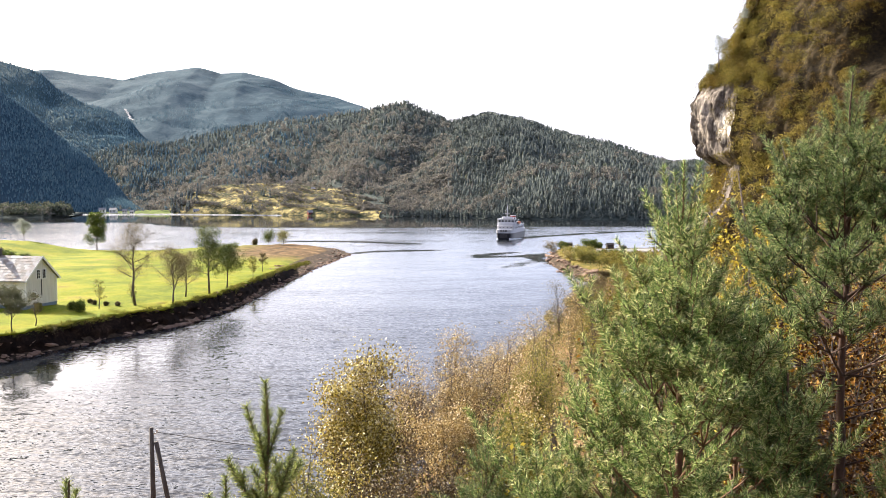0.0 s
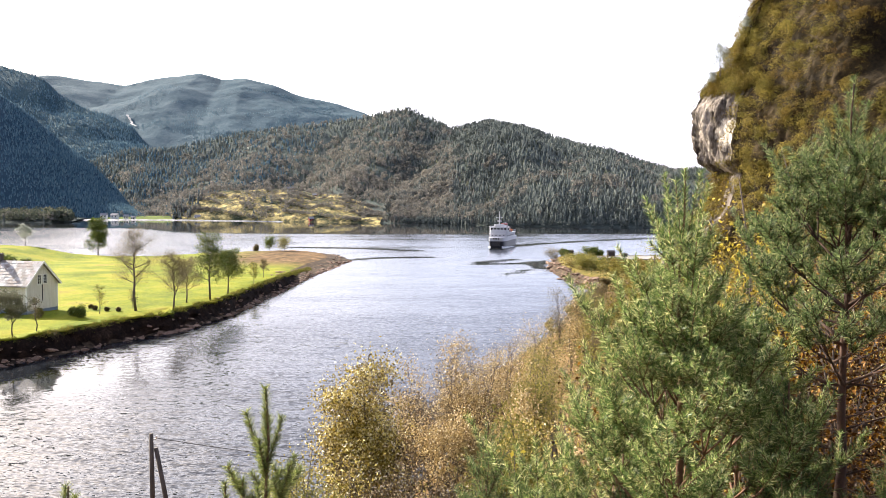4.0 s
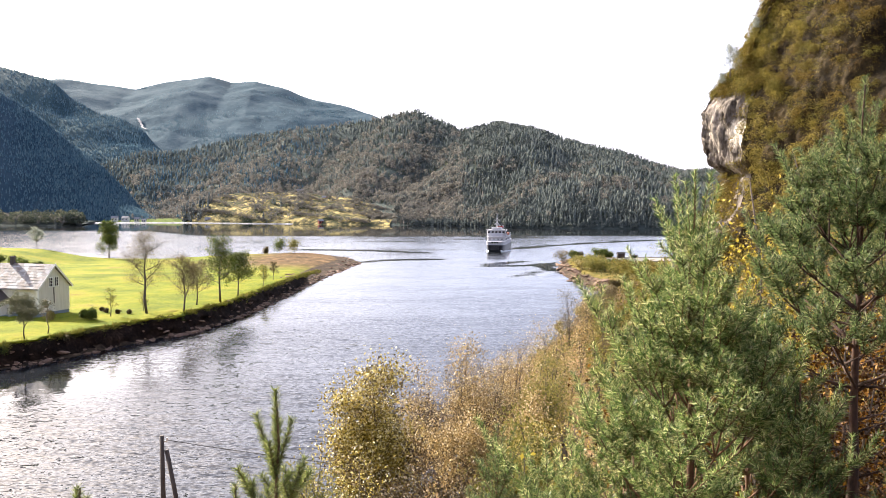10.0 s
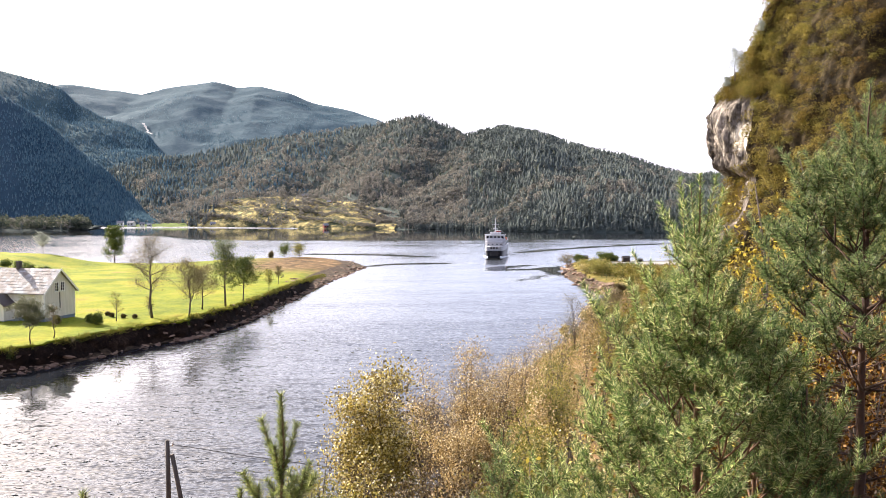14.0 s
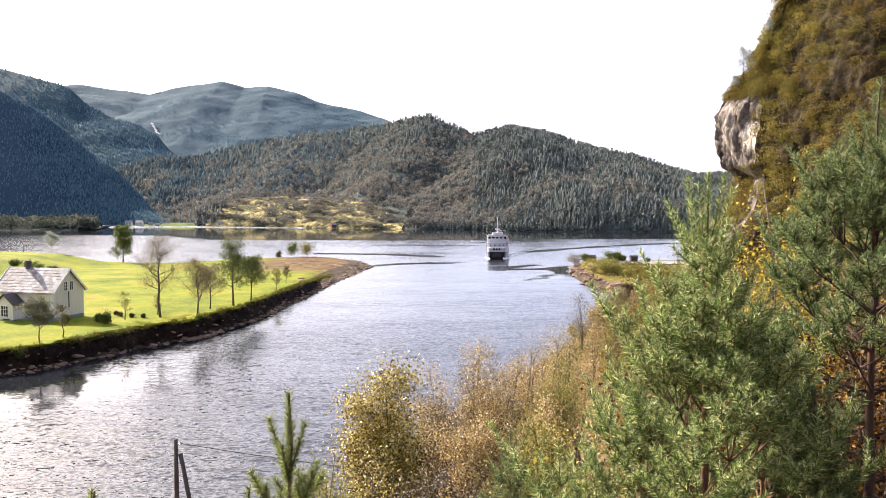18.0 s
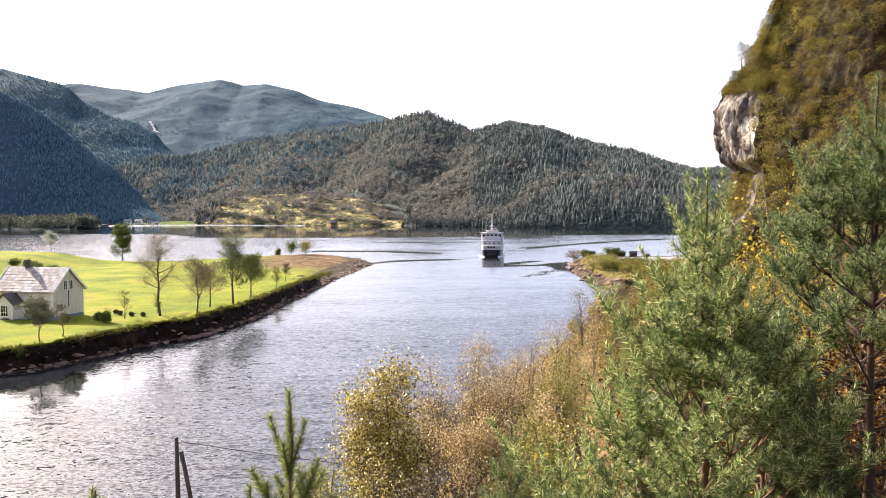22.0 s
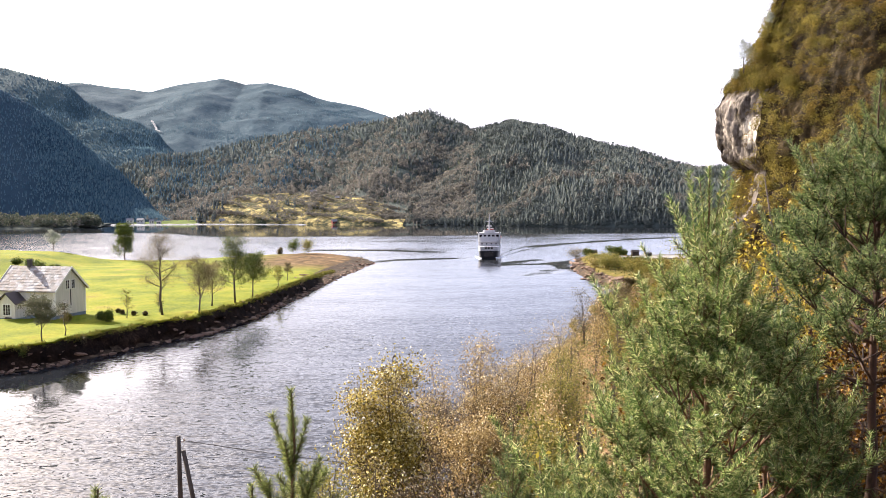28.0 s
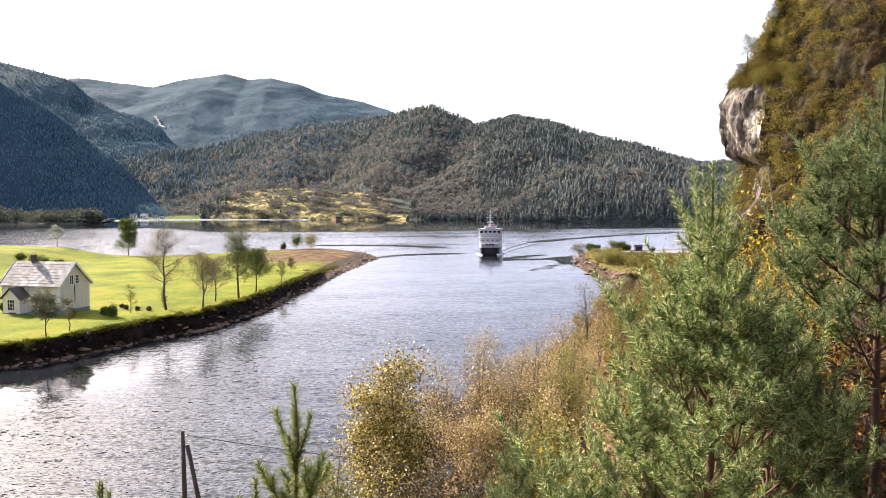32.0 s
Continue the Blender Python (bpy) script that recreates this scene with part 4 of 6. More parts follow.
def pine(name, x, y, top, reach, label, seed, whorl=0.36, leader=0.62, years=9, per=6, elev=(68, 32), needle=0.062, thick=0.0021, dense=640, side=0.66, oldest=4, clad=3, lift=0.30, dead=0, mat="needle", bark="pine_bark"):
    """A young Scots pine grown year by year: a whorl of branches at every year's node of the trunk, every branch of yearly shoots that fork and turn upwards, needles on the youngest.
    reach: length of the branches of the first whorl and of the oldest; elev: how steeply those rise."""
    r = random.Random(seed)
    z = gz(x, y) - 0.1
    h = top - z
    root = thing(name, pose(x, y, z), label, "pine tree")
    n = max(8, int(h / 0.35))
    pts = [Vector((r.gauss(0, 0.010), r.gauss(0, 0.010), h * k / n)) for k in range(n + 1)]
    part("trunk", Build().tube(pts, [0.006 + 0.0125 * h * (1 - k / n) ** 1.25 for k in range(n + 1)], 9), M[bark], root, smooth=True)

    def needle_mesh(shoots):
        rows = [(p, (q - p).normalized(), (q - p).length) for p, q in shoots]
        cnt = np.array([max(6, int(l * dense)) for _, _, l in rows])
        P, D, L = (np.repeat(np.array([w[k] for w in rows], float), cnt, 0) for k in range(3))
        m = len(P)
        f = rng.uniform(0.02, 1, (m, 1))
        base = P + D * L[:, None] * f
        rad = unit(np.cross(D, rng.normal(size=(m, 3))))
        dirn = unit(rad * rng.uniform(0.6, 1.0, (m, 1)) + D * rng.uniform(0.35, 0.95, (m, 1)) + (0, 0, 0.05))
        flat = unit(np.cross(dirn, rng.normal(size=(m, 3)))) * thick
        tip = base + dirn * needle * rng.uniform(0.7, 1.15, (m, 1))
        v = np.stack([base - flat, base + flat, tip], 1).reshape(-1, 3)
        return array_mesh("needles", v, np.arange(len(v)).reshape(-1, 3))

    def grow(b, shoots, p, d, ages, ln):
        """One yearly shoot, then the next one and the laterals at its end."""
        bend = (d + Vector((0, 0, lift * 0.4))).normalized()
        q = p + d * ln * 0.5 + bend * ln * 0.5
        b.tube([p, p + d * ln * 0.5, q], [0.0022 + 0.0021 * ages, 0.0021 + 0.0018 * ages, 0.0020 + 0.0014 * ages], 3)
        if ages <= clad:
            shoots += [(p, p + d * ln * 0.5), (p + d * ln * 0.5, q)]
        if ages <= 1:
            return
        nxt = (d + Vector((r.gauss(0, 0.06), r.gauss(0, 0.06), lift * r.uniform(0.3, 1.0)))).normalized()
        grow(b, shoots, q, nxt, ages - 1, ln * r.uniform(0.82, 1.08))
        across = d.cross(Vector((0, 0, 1)))
        across = across.normalized() if across.length > 0.1 else Vector((1, 0, 0))
        up = across.cross(d)
        for w in range(2 if r.random() < 0.5 else 3):
            g = (0, math.pi, 1.4)[w] + r.uniform(-0.5, 0.5)
            out = across * math.cos(g) + up * abs(math.sin(g))
            grow(b, shoots, q, (d * 0.75 + out * r.uniform(0.55, 0.95) + Vector((0, 0, lift * 0.5))).normalized(), ages - 1, ln * side * r.uniform(0.8, 1.15))

    part("leader_needles", needle_mesh([(Vector((0, 0, h - leader * 1.3)), Vector((0, 0, h)))]), M[mat], root)
    zz = h - leader
    for k in range(years):
        f = k / max(1, years - 1)
        ages = min(k + 1, oldest)
        for i in range(per + (k > 0)):
            g = 6.283 * i / (per + (k > 0)) + k * 0.9 + r.uniform(-0.3, 0.3)
            e = radians(elev[0] + (elev[1] - elev[0]) * f + r.uniform(-7, 7))
            ln = (reach[0] + (reach[1] - reach[0]) * f) * r.uniform(0.75, 1.1)
            p0, d = Vector((0, 0, zz + r.uniform(-0.03, 0.03))), Vector((math.cos(g) * math.cos(e), math.sin(g) * math.cos(e), math.sin(e)))
            b, shoots = Build(), []
            bare = 0.0 if k < oldest else ln * 0.22
            if bare:
                b.tube([p0, p0 + d * bare], [0.004 + 0.0028 * ages, 0.003 + 0.0022 * ages], 5)
            grow(b, shoots, p0 + d * bare, d, ages, (ln - bare) / (ages ** 0.93))
            br = part("branch", b, M[bark], root, smooth=True)
            part("needles", needle_mesh(shoots), M[mat], br)
        zz -= whorl * r.uniform(0.85, 1.08)
    # bare, forked dead branches on the shaded trunk below
    for k in range(dead):
        g, ln = r.uniform(0, 6.283), r.uniform(0.35, 0.95)
        p0, d = Vector((0, 0, zz + 1.0 - 2.6 * k / dead)), Vector((math.cos(g), math.sin(g), r.uniform(-0.05, 0.35)))
        q = p0 + d * ln * 0.6
        b = Build().tube([p0, q, q + (d + Vector((0, 0, 0.25))) * ln * 0.4], [0.011, 0.007, 0.003], 5)
        for w in range(5):
            e = p0.lerp(q, 0.35 + 0.16 * w)
            t = Vector((r.gauss(0, 1), r.gauss(0, 1), r.gauss(0.2, 0.5))).normalized() * ln * r.uniform(0.2, 0.45)
            b.tube([e, e + t * 0.6, e + t + Vector((0, 0, 0.02))], [0.005, 0.0035, 0.002], 4)
        part("dead_branch", b, M[bark], root, smooth=True)
    return root


# needle and needle_cool: ramp ends widened to paint inner shade and sunlit tips
M["needle"] = foliage("pine needles", [(0.0, (0.022, 0.044, 0.009)), (0.46, (0.084, 0.152, 0.034)), (0.76, (0.34, 0.44, 0.13)), (1.0, (0.92, 0.87, 0.45))], 0.38, 0.35, shine=0.35)
M["needle_cool"] = foliage("cool green pine needles", [(0.0, (0.015, 0.032, 0.008)), (0.5, (0.070, 0.118, 0.036)), (0.85, (0.26, 0.33, 0.12)), (1.0, (0.58, 0.54, 0.26))], 0.4, 0.4, shine=0.3)
M["needle_warm"] = foliage("olive pine needles", [(0.0, (0.045, 0.064, 0.016)), (0.5, (0.130, 0.160, 0.042)), (0.88, (0.28, 0.32, 0.10)), (1.0, (0.56, 0.54, 0.26))], 0.45, 0.4, shine=0.2)
# a darkened copy of the needles: shade under the taller pines as colour
M["needle_shaded"] = foliage("pine needles with shade in the colour", [(0.0, (0.012, 0.024, 0.007)), (0.5, (0.044, 0.076, 0.022)), (0.9, (0.15, 0.20, 0.07)), (1.0, (0.34, 0.26, 0.07))], 0.3, 0.4, shine=0.2)

# the near slope
pine("pine_tree", 1.725, 6.0, 21.24, (0.58, 2.0), "young blue-green pine with upright pale shoots on the slope", 3, per=5, elev=(68, 27), thick=0.0023, clad=2, dense=650, side=0.70)
pine("pine_tree", 3.40, 7.0, 22.05, (0.52, 1.75), "taller dark pine with reddish trunk among amber leaves", 8, years=7, per=4, elev=(64, 20), mat="needle_cool", bark="dark_bark", thick=0.0023, clad=2, dense=700, side=0.74, oldest=4, dead=26)
pine("young_pine", -1.19, 5.5, 19.75, (0.42, 0.75), "slim young pine with long yellow-green shoots", 5, years=4, leader=0.58, whorl=0.42, per=4, elev=(66, 50), needle=0.066, dense=1500, mat="needle_warm")
pine("young_pine", -2.54, 5.5, 19.07, (0.38, 0.7), "slim young pine tip above the slope", 6, years=2, leader=0.5, per=4, elev=(66, 50), needle=0.066, dense=1500, mat="needle_warm")
pine("young_pine", -1.60, 6.0, 18.93, (0.38, 0.7), "slim young pine with long yellow-green shoots", 16, years=3, leader=0.5, per=4, elev=(66, 50), needle=0.066, dense=1300, mat="needle_warm")
pine("young_pine", 0.42, 8.0, 18.85, (0.42, 0.85), "small green pine among the bushes", 12, years=5, leader=0.45, mat="needle_cool", clad=2, dense=520)
pine("young_pine", 0.98, 7.6, 18.3, (0.45, 1.0), "small green pine below the blue-green one", 19, years=5, leader=0.45)
# the next four pines have the shade of this corner in their needle colour
pine("young_pine", 1.44, 6.5, 18.96, (0.45, 1.0), "small pine, painted shade-dark, below the taller ones", 13, years=5, leader=0.4, mat="needle_shaded", clad=2, dense=520)
pine("young_pine", 2.72, 7.6, 20.0, (0.45, 1.1), "young pine, painted shade-dark, between the two taller ones", 15, years=6, leader=0.4, mat="needle_shaded", clad=2, oldest=3, dense=640)
pine("young_pine", 2.40, 5.75, 19.75, (0.40, 0.95), "low pine, painted shade-dark, below the taller ones", 14, years=5, leader=0.4, mat="needle_shaded", clad=2, dense=520)
pine("young_pine", 3.55, 6.3, 19.25, (0.45, 1.0), "low pine, painted shade-dark, beside the reddish trunk", 17, years=5, leader=0.4, mat="needle_shaded", clad=2, dense=520)

deciduous("birch_bush", -1.35, 14.0, 18.75 - gz(-1.35, 14), 1.25, 29000, 0.024, M["leaf_gold"], "golden-leaved birch bush on the slope above the water", "bush", 34, 7, 0.34, 0.045, seed=1, twigs=6)
# the dark brown bushes are added as backing for the others' shaded interiors
for i, (x, y, top, sp, mat, nl) in enumerate([(-0.93, 22, 16.7, 1.4, "leaf_rust", 4500), (0.1, 22, 17.6, 1.6, "leaf_rust", 6500), (1.0, 22, 17.5, 1.6, "leaf_rust", 6500), (1.75, 26, 17.0, 1.8, "leaf_rust", 6000), (3.0, 30, 16.9, 2.0, "leaf_rust", 6000), (-0.2, 17.5, 16.8, 1.7, "leaf_rust", 2400), (0.75, 17.5, 16.7, 1.6, "leaf_rust", 3400), (1.5, 18, 16.9, 1.4, "leaf_rust", 5000), (4.2, 38, 15.6, 2.2, "leaf_olive", 5000), (3.3, 30, 16.6, 1.8, "leaf_olive", 5200), (-0.9, 24, 15.9, 1.3, "leaf_rust", 3600), (0.0, 17, 16.5, 1.7, "leaf_rust", 2600), (1.35, 15.5, 17.1, 1.2, "leaf_gold", 4600), (2.4, 21, 17.1, 1.5, "leaf_olive", 5000), (-1.0, 11.5, 16.6, 1.4, "leaf_gold", 4200), (0.4, 12.5, 16.7, 1.7, "leaf_gold", 2400), (4.6, 34, 16.0, 2.4, "leaf_rust", 5000), (-2.5, 11.5, 17.2, 1.2, "leaf_olive", 3200), (-1.62, 9.2, 18.35, 0.9, "leaf_olive", 5200), (-1.30, 9.6, 18.1, 0.9, "leaf_gold", 4200), (-0.85, 10.5, 17.75, 1.0, "leaf_shade_brown", 5200), (-0.20, 10.0, 17.95, 1.1, "leaf_shade_brown", 5200), (0.30, 10.8, 17.7, 1.0, "leaf_shade_brown", 5200), (0.75, 12.0, 17.6, 1.0, "leaf_olive", 4200), (-1.1, 12.0, 17.1, 1.2, "leaf_shade_brown", 5200), (1.35, 9.3, 18.7, 1.0, "leaf_gold", 3600), (1.25, 13, 17.9, 1.2, "leaf_olive", 4200), (-1.42, 14.7, 17.95, 1.1, "leaf_shade_brown", 6500), (0.3, 24.5, 16.7, 1.5, "leaf_shade_brown", 4200), (1.2, 24.5, 16.7, 1.5, "leaf_shade_brown", 4200), (-0.3, 19, 16.6, 1.5, "leaf_shade_brown", 4500), (0.8, 19, 16.5, 1.5, "leaf_shade_brown", 4500)]):
    deciduous("slope_bush", x, y, top - gz(x, y), sp, int(nl * 1.5), min(0.027, 0.0018 * y), M[mat], "tall thin-leaved autumn bush on the slope", "bush", 24, 5, 0.42, 0.05, seed=20 + i, group="bushes on the slope", twigs=5)
for i, (x, y, h, sp, mat, nl) in enumerate([(6.6, 13.5, 6.6, 2.0, "leaf_amber_shaded", 11000), (8.6, 15, 7.4, 2.2, "leaf_gold", 6000), (8.1, 19, 8.0, 2.3, "leaf_olive", 6000), (5.2, 16, 5.6, 1.7, "leaf_amber_shaded", 8000), (10.5, 20, 9.0, 2.6, "leaf_olive", 6000), (5.9, 12.0, 5.4, 1.6, "leaf_amber_shaded", 9000), (4.7, 12.5, 21.8 - gz(4.7, 12.5), 1.35, "leaf_yellow", 8000), (2.2, 9.6, 19.7 - gz(2.2, 9.6), 0.9, "leaf_amber_shaded", 5000), (0.80, 8.5, 18.65 - gz(0.80, 8.5), 0.42, "leaf_yellow", 1600), (3.6, 9.6, 20.4 - gz(3.6, 9.6), 1.1, "leaf_amber_shaded", 7000), (4.6, 9.4, 20.0 - gz(4.6, 9.4), 1.2, "leaf_amber_shaded", 8000)]):
    deciduous("slope_bush", x, y, h, sp, int(nl * 1.3), 0.030, M[mat], "dense amber and olive bush behind the pines", "bush", 22, 5, 0.08, 0.06, seed=40 + i, group="bushes on the slope")


def slope_scrub(count):
    """Low brambles, ferns and heather all over the right-hand slope."""
    x, y = rng.uniform(-12, 90, count), rng.uniform(4, 235, count)
    y = 4 + (y - 4) * rng.uniform(0, 1, count) ** 0.5
    x = x * (0.12 + y / 235)
    z, s, _ = land(x, y)
    ok = (shore_distance(SHORE_RIGHT, x, y) > 3.0)
    c = np.stack([x, y, z], -1)[ok]
    per = 5
    far = (0.25 + c[:, 1] / 80)[:, None, None]
    q = c[:, None] + rng.normal(0, 1, (len(c), per, 3)) * (0.5, 0.5, 0.25) * far + np.array((0, 0, 0.3)) * far
    size = np.repeat(0.05 + c[:, 1] * 0.0011, per)
    return leaves("slope_scrub", q.reshape(-1, 3), size, tri=True)


M["scrub"] = foliage("scrub leaves", [(0.0, (0.045, 0.055, 0.012)), (0.5, (0.10, 0.10, 0.025)), (1.0, (0.22, 0.16, 0.05))], 0.3, 0.7, 0.25, [(0, (0.05, 0.07, 0.015)), (0.6, (0.11, 0.11, 0.03)), (1, (0.16, 0.15, 0.05))])
def thicket(count, each):
    """Rounded thickets at the foot of the cliff."""
    x, y = rng.uniform(14, 100, count * 4), rng.uniform(40, 238, count * 4)
    ok = (shore_distance(SHORE_RIGHT, x, y) > 9) & (x / y > 0.16) & (x / y < 0.62)
    x, y = x[ok][:count], y[ok][:count]
    c = np.stack([x, y, land(x, y)[0] + 0.6], -1)
    r = rng.uniform(0.7, 2.6, (len(c), 1, 1))
    d = unit(rng.normal(size=(len(c), each, 3)) + (0, 0, 0.4)) * rng.uniform(0.7, 1.1, (len(c), each, 1))
    return leaves("thicket", (c[:, None] + d * r * (1, 1, 1.2)).reshape(-1, 3), np.repeat(0.05 + y * 0.0011, each), tri=True)


tagged(part("thicket", thicket(1400, 70), M["cliff_leaf"]), "olive and gold thickets on the slope under the cliff", "shrubs", kind="stuff")
tagged(part("slope_scrub", slope_scrub(19000), M["scrub"]), "low brown and olive scrub covering the slope", "scrub", kind="stuff")

# trees of the meadow: x, y, height, spread, leaves, leaf size, material, label
for i, (x, y, h, sp, nl, lf, mat, lab) in enumerate([
    (-118, 284, 12.4, 4.6, 5600, 0.26, "leaf_green", "dense round green tree at the meadow's far edge"),
    (-139, 276, 7.8, 3.4, 1500, 0.16, "leaf_pale", "pale grey-green tree by the far water"),
    (-50.3, 134.7, 13.4, 4.8, 4600, 0.09, "leaf_thin", "tall slender birch with few leaves on the bank"),
    (-44.5, 136.8, 10.3, 4.2, 4200, 0.09, "leaf_thin", "half-bare tree on the stony bank"),
    (-45.2, 146.0, 8.0, 3.0, 2600, 0.09, "leaf_thin", "half-bare tree on the stony bank"),
    (-42.9, 152.0, 12.0, 3.8, 2600, 0.17, "leaf_green", "light green leafy tree on the bank"),
    (-42.0, 161.2, 8.4, 4.2, 3200, 0.17, "leaf_green", "dark green leafy tree on the bank"),
    (-41.0, 178.7, 5.2, 1.8, 380, 0.16, "leaf_olive", "small tree on the bank"),
    (-42.3, 194.6, 4.4, 1.5, 300, 0.16, "leaf_thin", "small tree on the bank"),
    (-54.6, 131.3, 4.6, 1.3, 260, 0.12, "leaf_olive", "slim sapling on the meadow"),
    (-52.0, 138.5, 3.4, 1.0, 160, 0.12, "leaf_olive", "slim sapling on the meadow"),
    (-56.9, 109.0, 5.7, 3.9, 3900, 0.11, "leaf_dull", "round grey-green apple tree before the house"),
    (-56.0, 113.5, 5.0, 1.2, 200, 0.11, "leaf_thin", "thin sapling before the house"),
    (-53.0, 141.5, 1.6, 0.8, 200, 0.10, "leaf_green", "low bush on the meadow")]):
    deciduous("tree", x, y, h, sp, int(nl * (3.2 if lf < 0.2 else 1.6)), lf * (0.7 if lf < 0.2 else 0.8), M[mat], lab, "tree", 10 if h < 8 else 14, 1, 0.14 if nl > 5000 else 0.3, 0.045, seed=60 + i, group="trees of the meadow", twigs=9 if h > 7 else 4)
for i, (x, y, h, sp, mat, lab) in enumerate([(-66.2, 315.5, 5.6, 4.4, "leaf_green", "dark round bush near the tip of the spit"), (-60.4, 315.5, 6.0, 5.6, "leaf_olive", "green bush near the tip of the spit"), (-72, 318, 2.6, 1.2, "leaf_thin", "small brown bush on the spit"),
    (-55.6, 126.5, 1.9, 1.3, "leaf_green", "low dark bush beside the house"), (-57.6, 128.5, 1.3, 1.0, "leaf_green", "low dark bush beside the house"), (-62, 127, 1.2, 1.0, "leaf_olive", "low bush at the house wall"), (-67, 128.0, 1.5, 1.2, "leaf_green", "low bush at the house wall"), (-75, 131, 1.6, 1.4, "leaf_green", "low bush at the porch"),
    (-122, 222, 2.4, 4.4, "leaf_green", "dark hedge bush behind the house"), (-119, 224, 2.5, 4.4, "leaf_green", "dark hedge bush behind the house"), (-116, 221, 2.2, 4.4, "leaf_green", "dark hedge bush behind the house"), (-113, 223, 1.7, 4.0, "leaf_green", "dark hedge bush behind the house"),
    (-57.0, 135.5, 0.6, 0.5, "leaf_thin", "low brown bush on the meadow"), (-58.4, 137, 0.6, 0.5, "leaf_thin", "low brown bush on the meadow"), (-54.6, 134.2, 0.6, 0.5, "leaf_thin", "low brown bush on the meadow"), (-52.6, 134, 0.7, 0.5, "leaf_thin", "low brown bush on the meadow")]):
    deciduous("field_bush", x, y, h, sp, 1500, 0.09 + y * 0.0004, M[mat], lab, "bush", 16, 5, 0.03, 0.15, seed=160 + i, group="bushes of the meadow", twigs=3)

# thin trees on the cliff's brow
for i, (x, y, z, h) in enumerate([(69.3, 212, 53.4, 8.6), (68.0, 214, 51.4, 3.4), (74.5, 209, 64.4, 3.2)]):
    deciduous("cliff_tree", x, y, h, h * 0.34, int(320 * h), 0.13, M["leaf_pale"], "thin pale tree on the brow of the cliff", "tree", 10, 1, 0.2, 0.08, z=z - 0.8, seed=190 + i, group="trees on the cliff")

# right shore: bushes along the water, in a few kinds
for i, (x, y, h, sp, mat, lab) in enumerate([(36.4, 277, 4.4, 5.0, "leaf_thin", "thin brown bush at the tip of the point"), (40.8, 283, 2.2, 2.6, "leaf_green", "small green bush on the point"), (49.5, 281, 3.4, 3.8, "leaf_green", "dark green bush on the point"), (52.5, 283, 1.8, 2.4, "leaf_green", "low green bush beside the hut"),
    (38.5, 246, 3, 5.6, "leaf_olive", "olive willow bush by the shore"), (40, 238, 3.1, 5.6, "leaf_olive", "olive willow bush by the shore"), (38.6, 230, 3, 5, "leaf_olive", "olive willow bush by the shore"), (36.5, 236, 2.4, 4, "leaf_gold", "yellow willow bush by the shore"), (46, 246, 1.8, 4.6, "leaf_green", "green willow bush by the shore"), (48, 232, 1.7, 5, "leaf_olive", "olive willow bush by the shore"), (51, 250, 1.5, 5, "leaf_green", "green willow bush by the shore"), (43.6, 258, 2.2, 4.6, "leaf_olive", "olive willow bush by the shore"), (54, 238, 1.6, 5, "leaf_olive", "olive willow bush by the shore"), (44, 222, 2, 4.6, "leaf_olive", "olive willow bush by the shore"), (52, 222, 1.9, 5, "leaf_gold", "yellow willow bush by the shore"), (41.5, 228, 2.8, 4.6, "leaf_olive", "olive willow bush by the shore"),
    (40, 196, 2.8, 3.6, "leaf_olive", "low olive bush by the bay"), (34.5, 176, 2.6, 3.2, "leaf_thin", "low brown bush by the bay"), (30, 158, 2.8, 3.0, "leaf_thin", "low brown bush by the bay"), (34, 150, 4, 3.6, "leaf_olive", "olive bush on the slope"),
    (15.2, 108, 8.4, 4.2, "leaf_thin", "half-bare brown tree by the shore"), (18.4, 110, 8.0, 4.0, "leaf_thin", "half-bare brown tree by the shore"), (20.0, 120, 6.2, 2.8, "leaf_thin", "half-bare brown bush by the shore"), (23.5, 128, 5.5, 3.2, "leaf_thin", "brown bush by the shore"),
    (16.5, 104, 7.5, 2.8, "leaf_rust", "rusty bush by the shore"), (18, 100, 8, 3.0, "leaf_olive", "olive bush by the shore"), (13, 84, 7.5, 2.6, "leaf_rust", "rusty bush by the shore"),
    (15, 82, 8, 3.0, "leaf_thin", "brown bush by the shore"), (8, 64, 8, 2.6, "leaf_rust", "rusty bush by the shore"), (11, 62, 8, 2.8, "leaf_olive", "olive bush by the shore"), (6, 50, 8, 2.4, "leaf_rust", "rusty bush on the slope"), (9, 46, 8, 2.6, "leaf_olive", "olive bush on the slope"),
    (36, 140, 7, 4, "leaf_olive", "olive bush on the slope"), (29, 112, 10, 4, "leaf_olive", "olive bush on the slope"), (24, 80, 9, 4, "leaf_olive", "olive bush on the slope"), (18, 56, 9, 3.6, "leaf_gold", "golden bush on the slope"), (14, 36, 8, 3.2, "leaf_gold", "golden bush on the slope"),
    (20.5, 134, 2.6, 2.2, "leaf_olive", "low olive bush at the water's edge"), (16, 124, 2.6, 2.0, "leaf_gold", "low golden bush at the water's edge")]):
    deciduous("shore_bush", x, y, h, sp * (1.5 if y > 200 else 1), 800 if mat == "leaf_thin" and y > 200 else 2200 if y > 200 else 3200 if mat == "leaf_thin" else 1500 if h > 4 else 700, (0.05 + y * 0.0008) * (0.5 if mat == "leaf_thin" and y < 200 else 0.8), M[mat], lab, "bush", 28 if y > 200 else 15, 7 if y > 200 else 4, 0.05, 0.17 if y > 200 else 0.075, seed=90 + i, group="bushes of the shore", twigs=3)

